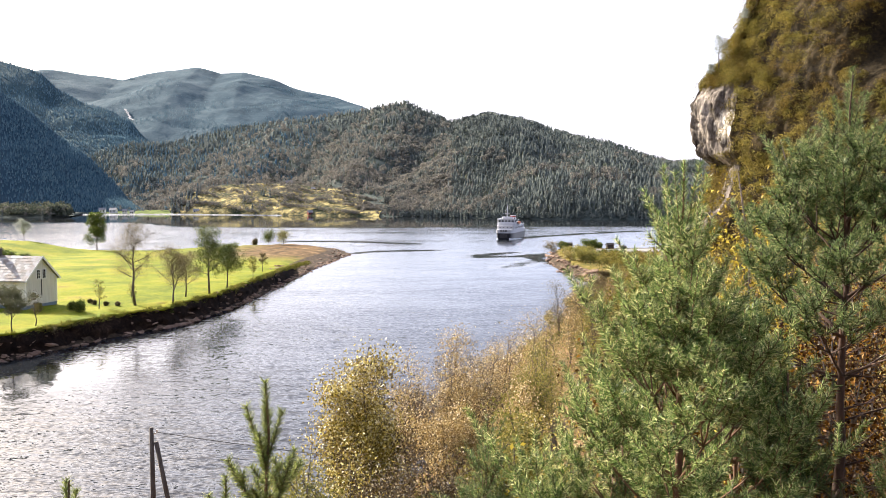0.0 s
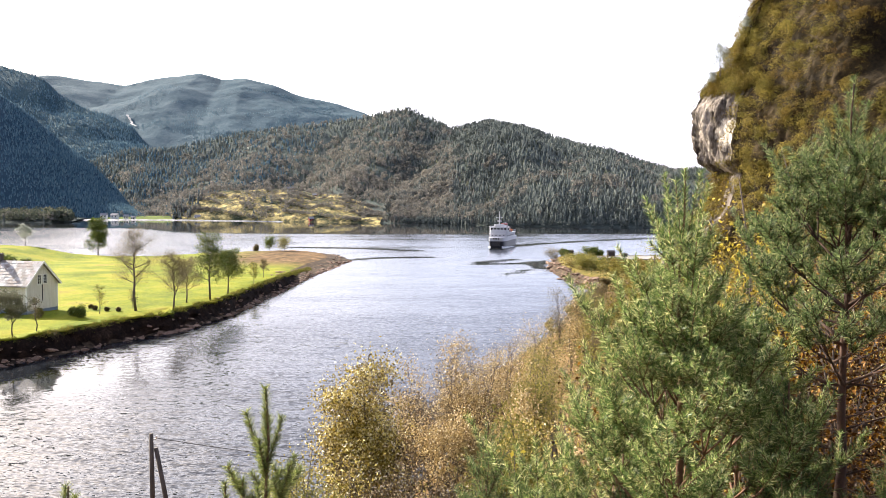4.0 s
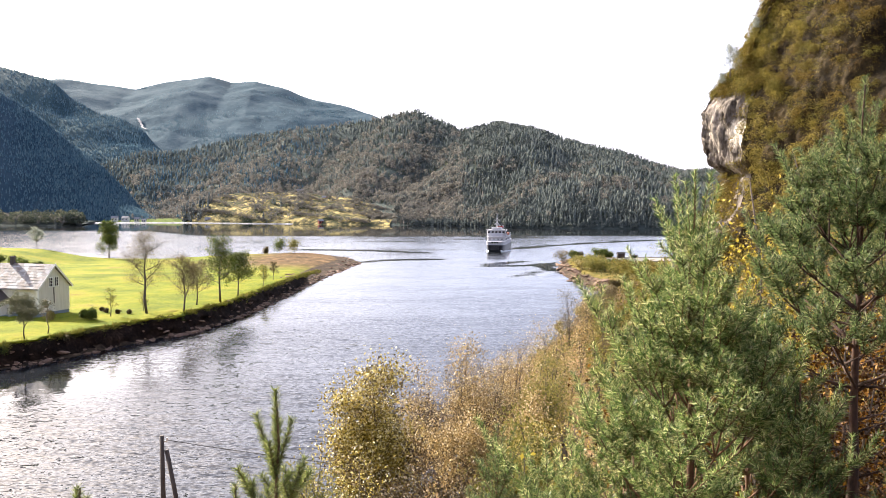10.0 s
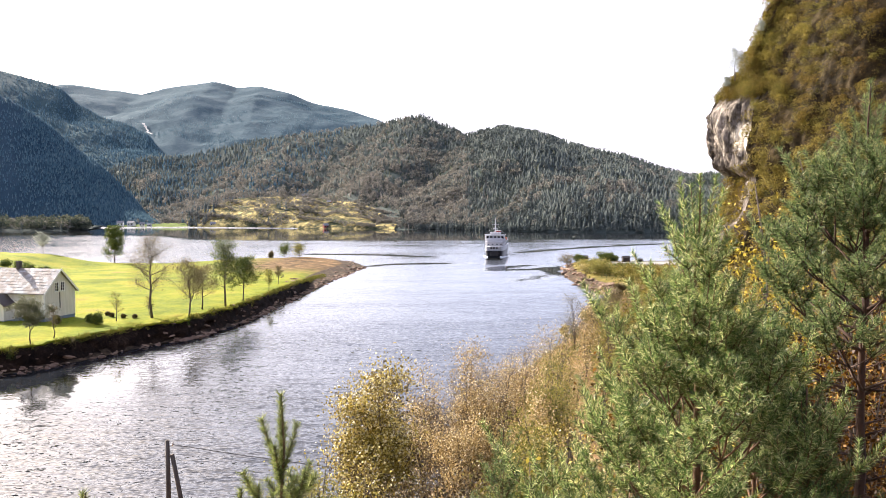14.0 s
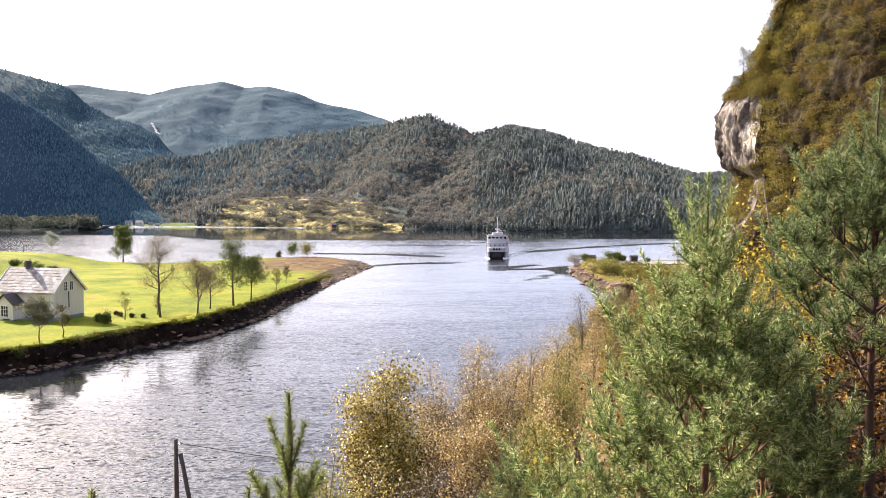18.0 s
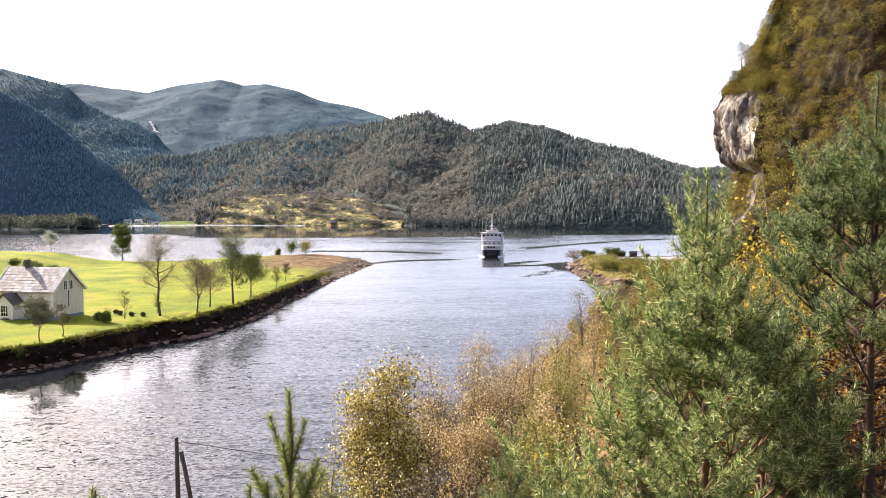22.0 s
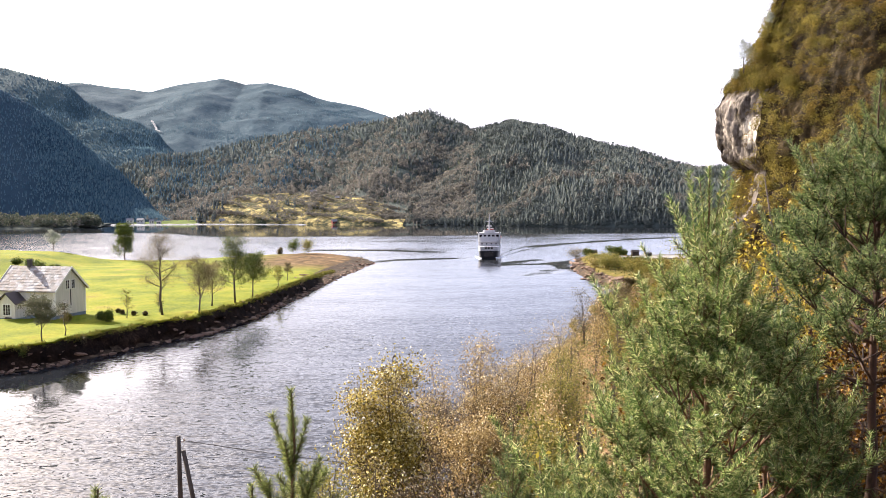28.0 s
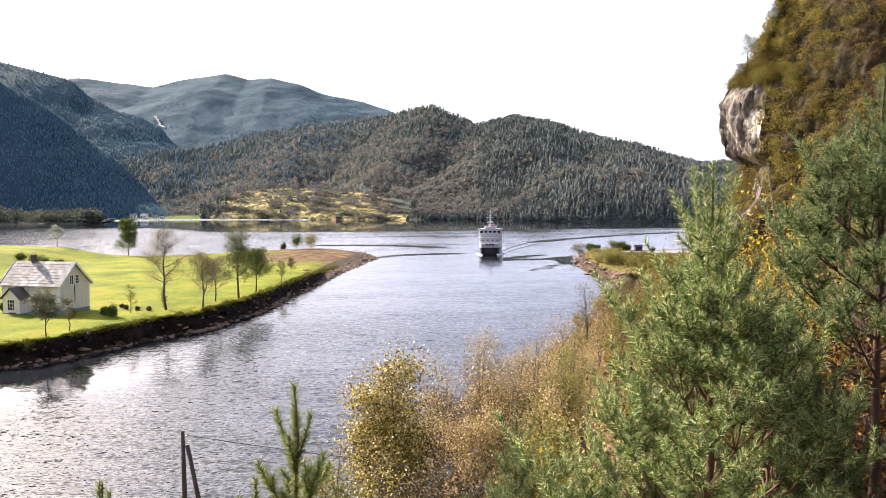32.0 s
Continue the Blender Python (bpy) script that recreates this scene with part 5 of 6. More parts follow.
# ---- the farmhouse ----
M["cream"] = surface("cream painted boards", [(0.35, (0.55, 0.52, 0.43)), (0.65, (0.72, 0.69, 0.60))], 0.8, 9.0, 0.7, 0.15, 0.01, stretch=(4, 4, 0.3))
M["trim"] = plain("white trim paint", (0.78, 0.77, 0.72), 0.6)


def slate_material():
    """Slates, each in its own tone, with rusty lichen."""
    m, n, l, b = material("pale lichened slate", 0.7)
    tone = ramp(n, l, n.new("ShaderNodeObjectInfo").outputs["Random"], [(0.0, (0.13, 0.12, 0.115)), (0.4, (0.24, 0.23, 0.225)), (1.0, (0.40, 0.39, 0.38))])
    rust = ramp(n, l, noise_node(n, l, 0.9, 6, 0.7), [(0.45, (0, 0, 0)), (0.58, (0.85, 0.85, 0.85))])
    l.new(mix(n, l, rust, tone, (0.16, 0.115, 0.09)), b.inputs["Base Color"])
    bump(n, l, b, noise_node(n, l, 6.0, 5), 0.4, 0.03)
    return m


M["slate"] = slate_material()
M["brick"] = plain("dark chimney", (0.06, 0.05, 0.05), 0.9)
M["brown_roof"] = plain("brown porch roof", (0.07, 0.055, 0.05), 0.7)
M["grey_base"] = plain("blue-grey painted plinth", (0.15, 0.20, 0.25), 0.9)
M["glass"] = plain("dark window glass", (0.010, 0.011, 0.013), 0.05)


M["glass"].node_tree.nodes["Principled BSDF"].inputs["Specular IOR Level"].default_value = 0.15


def window(parent, x, y, z, w, h, rz, bars=(1, 2)):
    """A casement with its frame standing proud of the wall; local x across."""
    wd = new("window")
    wd.parent = parent
    wd.matrix_basis = pose(x, y, z, 0, 0, rz)
    fr = Build()
    for sx in (-1, 1):
        fr.box((sx * w / 2, -0.03, 0), (0.10, 0.10, h + 0.2))
    for sz in (-1, 1):
        fr.box((0, -0.032, sz * h / 2), (w + 0.2, 0.10, 0.10))
    part("window_frame", fr, M["trim"], wd)
    for i in range(bars[0]):
        part("mullion", Build().box((-w / 2 + w * (i + 1) / (bars[0] + 1), -0.02, 0), (0.07, 0.05, h)), M["trim"], wd)
    for j in range(bars[1]):
        part("transom", Build().box((0, -0.018, -h / 2 + h * (j + 1) / (bars[1] + 1)), (w, 0.04, 0.05)), M["trim"], wd)
    part("pane", Build().box((0, 0.0, 0), (w, 0.03, h)), M["glass"], wd)
    return wd


def farmhouse():
    L, Wd, eave, ridge = 11.4, 6.6, 4.75, 8.0
    root = thing("farmhouse", pose(-69.6, 133.9, 2.95, 0, 0, -16), "old cream farmhouse with pale slate roof on the meadow", "house")
    part("plinth", Build().box((0, 0, 0.15), (L + 0.1, Wd + 0.1, 0.9), 0, 0.04), M["grey_base"], root)
    body = Build().prism([(-Wd / 2, 0.6), (Wd / 2, 0.6), (Wd / 2, eave), (0, ridge - 0.12), (-Wd / 2, eave)], L, Matrix.Translation((-L / 2, 0, 0)) @ Matrix.Rotation(radians(-90), 4, "Z") @ Matrix.Diagonal((-1, 1, 1, 1)))
    part("wall", body, M["cream"], root)
    for sy in (-1, 1):
        r = Build()
        o = 0.45
        k = (ridge - eave) / (Wd / 2)
        a = [(-L / 2 - o, 0, ridge), (L / 2 + o, 0, ridge), (L / 2 + o, sy * (Wd / 2 + o), eave - o * k), (-L / 2 - o, sy * (Wd / 2 + o), eave - o * k)]
        r.add(a + [(x, y, z + 0.16) for x, y, z in a], [(0, 1, 2, 3), (7, 6, 5, 4), (0, 4, 5, 1), (1, 5, 6, 2), (2, 6, 7, 3), (3, 7, 4, 0)])
        roof = part("roof", r, M["slate"], root)
        # courses of slate
        for c in range(9):
            f0 = c / 9
            y0, z0 = sy * (Wd / 2 + o) * (1 - f0), (eave - o * k) + (ridge - eave + o * k) * f0
            n = 15
            for i in range(n):
                xx = -L / 2 - o + (L + 2 * o) * (i + 0.5) / n + (0.2 if c % 2 else -0.2)
                xx = min(L / 2 + o - 0.36, max(-L / 2 - o + 0.36, xx))
                lift = 0.17 + rng.uniform(0, 0.03)
                y1, z1 = y0 * (1 - 0.9 / (9 * max(0.12, 1 - f0)) if f0 < 0.88 else 0.02), z0 + (ridge - eave + o * k) / 9
                hw = (L + 2 * o) / n * 0.48
                q = [(xx - hw, y0, z0 + lift + 0.03), (xx + hw, y0, z0 + lift + 0.03), (xx + hw, y0 - sy * (Wd / 2 + o) / 9, z1 + lift), (xx - hw, y0 - sy * (Wd / 2 + o) / 9, z1 + lift)]
                part("slate", Build().add(q + [(x, y, z - 0.03) for x, y, z in q], [(0, 1, 2, 3), (7, 6, 5, 4), (0, 4, 5, 1), (1, 5, 6, 2), (2, 6, 7, 3), (3, 7, 4, 0)]), M["slate"], roof)
        for sx in (-1, 1):
            x = sx * (L / 2 + o + 0.03)
            v = Build()
            a = [(0, ridge - 0.1), (sy * (Wd / 2 + o), eave - o * k - 0.1)]
            v.add([(x + d, a[i][0], a[i][1] + h) for d in (-0.03, 0.03) for i in (0, 1) for h in (0, 0.38)], [(0, 1, 3, 2), (4, 6, 7, 5), (0, 4, 5, 1), (1, 5, 7, 3), (3, 7, 6, 2), (2, 6, 4, 0)])
            part("bargeboard", v, M["trim"], root)
    ch = part("chimney", Build().box((-2.25, 0.0, ridge + 0.2), (0.62, 0.6, 2.0), 0, 0.03), M["brick"], root)
    part("chimney_cap", Build().box((-2.25, 0.0, ridge + 1.24), (0.76, 0.74, 0.12), 0, 0.04), M["brick"], ch)
    for x in (-L / 2, L / 2):
        for y in (-Wd / 2, Wd / 2):
            part("corner_board", Build().box((x, y, eave / 2 + 0.25), (0.16, 0.16, eave - 0.7)), M["trim"], root)
    # gable end towards the strait: two small windows high up
    # a thin dark downpipe runs down the middle below them
    part("downpipe", Build().box((L / 2 + 0.05, 0, 3.2), (0.09, 0.12, 2.6)), M["brick"], root)
    for y in (-0.62, 0.62):
        window(root, L / 2, y, 5.35, 0.8, 1.45, 90)
    window(root, L / 2, -1.6, 1.9, 0.9, 1.2, 90)
    for x in (1.3, 3.9):
        window(root, x, -Wd / 2, 2.0, 0.9, 1.25, 0)
    # porch wing with its own gable
    px, pw, pd, pe, pr = -1.7, 3.3, 2.3, 2.75, 4.2
    part("porch_wall", Build().prism([(-pw / 2, 0.1), (pw / 2, 0.1), (pw / 2, pe), (0, pr), (-pw / 2, pe)], pd, Matrix.Translation((px, -Wd / 2 - pd, 0))), M["cream"], root)
    for sx in (-1, 1):
        k = (pr - pe) / (pw / 2)
        a = [(px, 0, pr + 0.05), (px + sx * (pw / 2 + 0.35), 0, pe - 0.35 * k + 0.05)]
        b = Build().add([(x, y, z + h) for h in (0, 0.13) for y in (-Wd / 2 - pd - 0.35, -Wd / 2 + 0.02) for x, _, z in a], [(0, 1, 3, 2), (4, 6, 7, 5), (0, 4, 5, 1), (1, 5, 7, 3), (3, 7, 6, 2), (2, 6, 4, 0)])
        part("porch_roof", b, M["brown_roof"], root)
    window(root, px, -Wd / 2 - pd, 1.62, 1.45, 1.75, 0, (2, 2))
    # a dark box stands for the shadowed opening below the porch
    part("porch_base_shade", Build().box((px + 0.3, -Wd / 2 - pd - 0.06, 0.2), (1.3, 0.08, 0.5)), M["brick"], root)
    part("porch_plinth", Build().box((px, -Wd / 2 - pd / 2, 0.05), (pw + 0.1, pd + 0.1, 0.5)), M["grey_base"], root)
    part("step", Build().box((px + 2.3, -Wd / 2 - 0.6, 0.12), (1.1, 1.2, 0.3), 0, 0.03), M["grey_base"], root)
    part("drainpipe", Build().tube([(L / 2 - 0.15, -Wd / 2 - 0.12, 0.4), (L / 2 - 0.15, -Wd / 2 - 0.12, eave - 0.4)], [0.06, 0.06], 6), M["trim"], root)


farmhouse()


# ---- far houses ----
def cottage(x, y, z, w, d, h, rz, wall, roof, label, windows=2):
    root = thing("cottage", pose(x, y, z, 0, 0, rz), label, "house", "houses of the far shore")
    part("wall", Build().prism([(-d / 2, -0.6), (d / 2, -0.6), (d / 2, h), (0, h + d * 0.42), (-d / 2, h)], w, Matrix.Translation((-w / 2, 0, 0)) @ Matrix.Rotation(radians(-90), 4, "Z") @ Matrix.Diagonal((-1, 1, 1, 1))), wall, root)
    for sy in (-1, 1):
        a = [(-w / 2 - 0.3, 0, h + d * 0.42 + 0.05), (w / 2 + 0.3, 0, h + d * 0.42 + 0.05), (w / 2 + 0.3, sy * (d / 2 + 0.4), h - 0.25), (-w / 2 - 0.3, sy * (d / 2 + 0.4), h - 0.25)]
        part("roof", Build().add(a + [(p, q, s + 0.2) for p, q, s in a], [(0, 1, 2, 3), (7, 6, 5, 4), (0, 4, 5, 1), (1, 5, 6, 2), (2, 6, 7, 3), (3, 7, 4, 0)]), roof, root)
    for i in range(windows):
        part("window", Build().box((-w / 2 + w * (i + 0.5) / windows, -d / 2 - 0.02, h * 0.55), (1.1, 0.1, 1.3)), M["glass"], root)
    return root


M["red"] = plain("falun red boards", (0.24, 0.055, 0.035), 0.8)
M["white"] = plain("white house paint", (0.50, 0.49, 0.48), 0.6)
M["grey_roof"] = plain("grey far roof", (0.16, 0.16, 0.17), 0.7)
for x, y, z, w, d, h, rz, wall, roof, lab in [
    (-352, 862, 2.2, 8, 6, 4, 8, "white", "grey_roof", "white farmhouse on the far shore"), (-341, 863, 2.2, 9, 6, 4, -6, "white", "grey_roof", "white farmhouse on the far shore"),
    (-329, 862, 2.0, 6, 5, 3, 12, "cream", "grey_roof", "pale barn on the far shore"), (-320, 858, 1.4, 5, 4, 2.4, 0, "white", "grey_roof", "small white shed on the far shore"),
    (-129, 808, 1.3, 6, 5, 3.4, 30, "red", "grey_roof", "red boathouse at the water's edge"), (-252, 852, 2.0, 7, 5, 3.4, 5, "white", "grey_roof", "white cabin at the water's edge"),
    (-228, 846, 2.5, 5, 4, 2.8, -15, "cream", "grey_roof", "pale cabin at the water's edge"), (-36, 779, 1.6, 5.5, 4, 2.2, 12, "white", "grey_roof", "white cabin among trees"), (-28, 777, 1.0, 4, 3, 1.8, -8, "cream", "grey_roof", "pale boathouse among trees"),
    (-168, 912, 31, 9, 6, 4, 10, "white", "grey_roof", "white farmhouse on the pasture's crest"), (-140, 905, 25, 6, 5, 3, -10, "red", "grey_roof", "red barn on the pasture")]:
    cottage(x, y, z - 0.3, w * 0.78, d * 0.78, h * 0.72, rz, M[wall], M[roof], lab)


# ---- the ferry: its bow at the origin, heading along +y ----
M["hull_black"] = plain("black hull paint", (0.012, 0.013, 0.018), 0.35)
M["ship_white"] = plain("white ship paint", (0.46, 0.46, 0.48), 0.4, vary=0.05)
M["ship_red"] = plain("red boot topping", (0.25, 0.03, 0.02), 0.5)
M["orange"] = plain("orange lifeboat", (0.55, 0.14, 0.03), 0.5)
M["wake"] = plain("smooth wake water", (0.02, 0.026, 0.034), 0.06)
M["foam"] = surface("white bow foam", [(0.3, (0.6, 0.63, 0.66)), (0.6, (0.85, 0.86, 0.88))], 1.0, 6.0, 0.6, 0.5, 0.1)


def ferry():
    root = thing("ferry", Matrix(), "small white car ferry with black hull under way", "ferry")
    B = 4.1

    def half(y):
        f = min(1.0, max(0.0, (-y) / 6.5))
        return B * (0.70 + 0.30 * math.sqrt(max(0.0, 1 - (1 - f) ** 2)))

    def shell(z0, z1, w0, w1, rake0=0.0, rake1=0.0):
        ys = [0, -0.4, -1.2, -2.4, -4, -6.5, -12, -20, -28, -33, -36]
        b = Build()
        pts = []
        for z, w, rk in ((z0, w0, rake0), (z1, w1, rake1)):
            side = [(half(y) * w * (0.85 if y < -34 else 1), y + rk * max(0, 1 + y / 8), z) for y in ys]
            pts += side + [(-x, y, zz) for x, y, zz in reversed(side)]
        n = len(ys) * 2
        return b.add(pts, [tuple(range(n))[::-1], tuple(range(n, 2 * n))] + [(i, (i + 1) % n, (i + 1) % n + n, i + n) for i in range(n)])

    part("hull", shell(-0.8, 3.15, 0.88, 0.99, -0.3, 0.6), M["hull_black"], root, "black hull")
    part("bulwark", shell(3.15, 4.6, 0.99, 1.01, 0.6, 0.9), M["ship_white"], root)
    part("bow_door", Build().box((0, 0.62, 1.9), (3.1, 0.3, 1.7), 0, 0.08), M["hull_black"], root)
    for x in (-1.1, 0, 1.1):
        part("bow_opening", Build().box((x, 0.93, 4.2), (0.75, 0.06, 0.6)), M["glass"], root)
    part("rubbing_strake", shell(3.08, 3.22, 1.01, 1.01, 0.62, 0.62), M["ship_white"], root)
    lower = part("lower_house", Build().box((0, -17, 5.2), (7.9, 26, 2.2), 0, 0.5), M["ship_white"], root)
    for x in (-2.6, -0.9, 0.9, 2.6):
        part("window", Build().box((x, -3.98, 5.5), (0.55, 0.08, 0.4)), M["glass"], lower)
    for sx in (-1, 1):
        for k in range(9):
            part("window", Build().box((sx * 3.96, -7 - k * 2.4, 5.4), (0.08, 1.0, 0.8)), M["glass"], lower)
    part("upper_deck", Build().box((0, -17, 6.4), (8.4, 27.4, 0.22), 0, 0.6), M["ship_white"], root)
    mid_house = part("passenger_saloon", Build().box((0, -12.5, 7.3), (6.9, 15, 1.7), 0, 0.5), M["ship_white"], root)
    for sx in (-1, 1):
        for k in range(6):
            part("window", Build().box((sx * 3.46, -7.4 - k * 2.1, 7.45), (0.08, 1.1, 0.7)), M["glass"], mid_house)
    bridge = part("bridge", Build().box((0, -7.3, 8.0), (8.3, 4.2, 2.7), 0, 0.6), M["ship_white"], root)
    for x in (-3.1, -1.55, 0, 1.55, 3.1):
        part("bridge_window", Build().box((x, -5.17, 8.35), (1.0, 0.08, 0.95)), M["glass"], bridge)
    for sx in (-1, 1):
        for y in (-6.6, -8.0):
            part("bridge_window", Build().box((sx * 4.16, y, 8.35), (0.08, 1.0, 0.95)), M["glass"], bridge)
    part("bridge_roof", Build().box((0, -7.3, 9.46), (8.9, 4.8, 0.2), 0, 0.6), M["ship_white"], root)
    part("wheel_top", Build().box((0, -7.6, 10.0), (4.4, 2.6, 0.95), 0, 0.4), M["ship_white"], root)
    mast = part("mast", Build().tube([(0, -7.9, 9.5), (0, -8.1, 14.2), (0, -8.2, 16.6)], [0.34, 0.2, 0.07], 8), M["ship_white"], root)
    part("radar_platform", Build().box((0, -7.9, 11.7), (2.1, 1.2, 0.16)), M["ship_white"], mast)
    part("radar", Build().box((0, -7.3, 12.1), (1.9, 0.25, 0.25), 14), M["ship_white"], mast)
    part("yard", Build().box((0, -8.1, 13.6), (3.0, 0.14, 0.14)), M["ship_white"], mast)
    for sx in (-1, 1):
        part("stay", Build().tube([(sx * 3.8, -9, 9.5), (0, -8.1, 14.6)], [0.02, 0.02], 4), M["ship_white"], mast)
        part("antenna", Build().tube([(sx * 2.6, -8.2, 9.5), (sx * 2.6, -8.2, 12.6)], [0.05, 0.02], 4), M["ship_white"], root)
        part("navigation_lamp", Build().box((sx * 3.9, -5.4, 9.75), (0.35, 0.35, 0.4)), M["brick"], root)
        boat = part("lifeboat", Build().tube([(sx * 3.7, -15.5, 7.6), (sx * 3.7, -16.6, 7.4), (sx * 3.7, -19.4, 7.4), (sx * 3.7, -20.5, 7.6)], [0.15, 0.75, 0.75, 0.15], 10), M["orange"], root, "orange lifeboat")
        for y in (-16.4, -19.6):
            part("davit", Build().tube([(sx * 3.0, y, 6.5), (sx * 3.0, y, 8.7), (sx * 3.7, y, 9.0)], [0.09, 0.08, 0.06], 5), M["ship_white"], boat)
    fun = part("funnel", Build().box((0, -22.5, 8.6), (2.6, 3.2, 4.2), 0, 0.5), M["ship_white"], root)
    part("funnel_band", Build().box((0, -22.5, 10.2), (2.66, 3.26, 0.8), 0, 0.5), M["ship_red"], fun)
    for sx in (-1, 1):
        rail = Build()
        for k in range(17):
            rail.tube([(sx * 4.1, -4.2 - k * 1.6, 6.5), (sx * 4.1, -4.2 - k * 1.6, 7.5)], [0.035, 0.035], 4)
        for h in (7.0, 7.5):
            rail.tube([(sx * 4.1, -4.2, h), (sx * 4.1, -29.8, h)], [0.035, 0.035], 4)
        part("railing", rail, M["ship_white"], root)
    part("after_deck", Build().box((0, -32.5, 4.4), (7.6, 6.0, 0.25), 0, 0.5), M["ship_white"], root)
    # a smooth seam of the wake, curving away astern
    for off, start in ((0.0, -26), (5.0, -18)):
        w = Build()
        for k in range(19):
            q = k / 18
            x, y = -4.0 - off * (0.3 + 0.7 * q) - 11 * q ** 1.4 - 0.4 * math.sin(k * 1.9 + off), start - 62 * q
            w.add([(x, y, 0.025), (x - 0.4 - 0.8 * q, y, 0.025)], [])
        w.f = [(2 * k, 2 * k + 1, 2 * k + 3, 2 * k + 2) for k in range(18)]
        part("wake", w, M["wake"], root, "smooth dark seam of the wake")
    # foam pushed up at the bow
    for sx in (-1, 1):
        f = Build()
        for k in range(26):
            q = k / 25
            x, y = sx * (2.7 + 2.3 * q ** 0.8), 0.4 - 15 * q
            f.tube([(x + sx * 0.1, y + 0.7, 0.0), (x + rng.normal(0, 0.15), y, 0.45 * (1 - q) * rng.uniform(0.5, 1.6) + 0.05), (x + sx * 0.7, y - 0.9, 0.0)], [0.06, (0.30 - 0.18 * q) * rng.uniform(0.7, 1.2), 0.06], 6)
        part("bow_wave", f, M["foam"], root, "white foam at the bow", smooth=True)
    return root


FERRY = ferry()

# ---- pole line ----
M["pole_wood"] = surface("weathered pole wood", [(0.35, (0.035, 0.028, 0.022)), (0.65, (0.10, 0.085, 0.07))], 2.0, 20.0, 0.9, 0.5, 0.01, stretch=(1, 1, 0.15))
M["wire"] = plain("dark wire", (0.03, 0.03, 0.03), 0.6)
M["ceramic"] = plain("white ceramic", (0.5, 0.5, 0.48), 0.3)


def pole():
    z = gz(-14.95, 42)
    root = thing("power_pole", pose(-14.95, 42, z), "old wooden power pole with a leaning strut", "pole")
    t = 9.05 - z
    part("post", Build().tube([(0, 0, -0.4), (0.02, 0, t * 0.5), (0.0, 0, t)], [0.15, 0.13, 0.105], 10), M["pole_wood"], root, smooth=True)
    part("strut", Build().tube([(1.3, 0.2, -0.4), (0.22, 0.05, t - 0.75)], [0.14, 0.11], 9), M["pole_wood"], root, smooth=True)
    part("bolt", Build().tube([(-0.18, 0, t - 0.85), (0.34, 0.05, t - 0.85)], [0.025, 0.025], 6), M["wire"], root)
    part("insulator", Build().tube([(0.12, 0, t - 0.3), (0.26, 0, t - 0.25), (0.28, 0, t - 0.1)], [0.03, 0.05, 0.05], 8), M["ceramic"], root)
    pts = [(0.26 + 26 * k / 14, 2.0 * k / 14, t - 0.22 - 3.2 * (k / 14) - 1.6 * (k / 14) * (1 - k / 14)) for k in range(15)]
    part("wire", Build().tube(pts, [0.022] * 15, 4), M["wire"], root)


pole()


# ---- the earth bank of the meadow ----
M["earth"] = surface("dark peaty earth and old wall stones", [(0.40, (0.006, 0.004, 0.003)), (0.54, (0.020, 0.012, 0.008)), (0.66, (0.055, 0.034, 0.022)), (0.78, (0.20, 0.15, 0.11))], 0.5, 2.6, 0.95, 0.9, 0.25)
M["earth"].node_tree.nodes["Principled BSDF"].inputs["Specular IOR Level"].default_value = 0.1


def bank():
    """A steep, ragged bank between beach and grass, and the overhanging turf on it."""
    p = np.array(SHORE_LEFT[2:13], float)
    s = np.concatenate([[0], np.cumsum(np.hypot(*np.diff(p, axis=0).T))])
    u = np.arange(0, s[-1], 0.55)
    c = np.stack([np.interp(u, s, p[:, k]) for k in (0, 1)], -1)
    d = np.stack([np.interp(u + 3, s, p[:, k]) - np.interp(u - 3, s, p[:, k]) for k in (0, 1)], -1)
    nrm = unit(np.stack([-d[:, 1], d[:, 0]], -1))
    fade = 1 - ease((c[:, 1] - 195) / 55)
    prof = [(0.7, 0.0), (1.0, 0.5), (1.25, 1.0), (1.45, 1.5), (1.65, 2.0), (1.9, 2.45), (2.25, 2.75)]
    rows = []
    for v, (inl, z) in enumerate(prof):
        wob = np.array([fbm(x / 2.2, y / 2.2, v * 0.6, 4) for x, y in c])
        rows.append(np.concatenate([c + nrm * (inl + wob * 0.75 + 3.0 * (1 - fade))[:, None], (z * (0.35 + 0.65 * fade) - 1.2 * (1 - fade) + wob * 0.25)[:, None]], 1))
    top = rows[-1]
    turf = [top + (0, 0, -0.05)]
    for inl, dz in ((-0.25, 0.12), (0.5, 0.24), (2.4, 0.12), (4.5, -0.45)):
        wob = np.array([fbm(x / 1.3, y / 1.3, inl, 3) for x, y in c])
        turf.append(np.concatenate([top[:, :2] + nrm * (inl + 0.25 * wob)[:, None], (top[:, 2] + dz + wob * 0.10)[:, None]], 1))

    def strip(name, rows, mat):
        v = np.stack(rows)
        q = np.arange(v.shape[0] * v.shape[1]).reshape(v.shape[:2])
        f = np.stack([q[:-1, :-1], q[1:, :-1], q[1:, 1:], q[:-1, 1:]], -1).reshape(-1, 4)
        return array_mesh(name, v.reshape(-1, 3), f, True)

    tagged(part("bank", strip("bank", rows, None), M["earth"]), "steep dark earth bank with old wall stones above the tide line", "bank", kind="structure")
    me = strip("turf_edge", turf, None)
    for key, val in (("shore", 12.0), ("heath", 0.0)):
        me.attributes.new(key, "FLOAT", "POINT").data.foreach_set("value", np.full(len(me.vertices), val, np.float32))
    tagged(part("turf_edge", me, M["ground"]), "ragged green turf along the top of the bank", "grass", kind="structure")


bank()


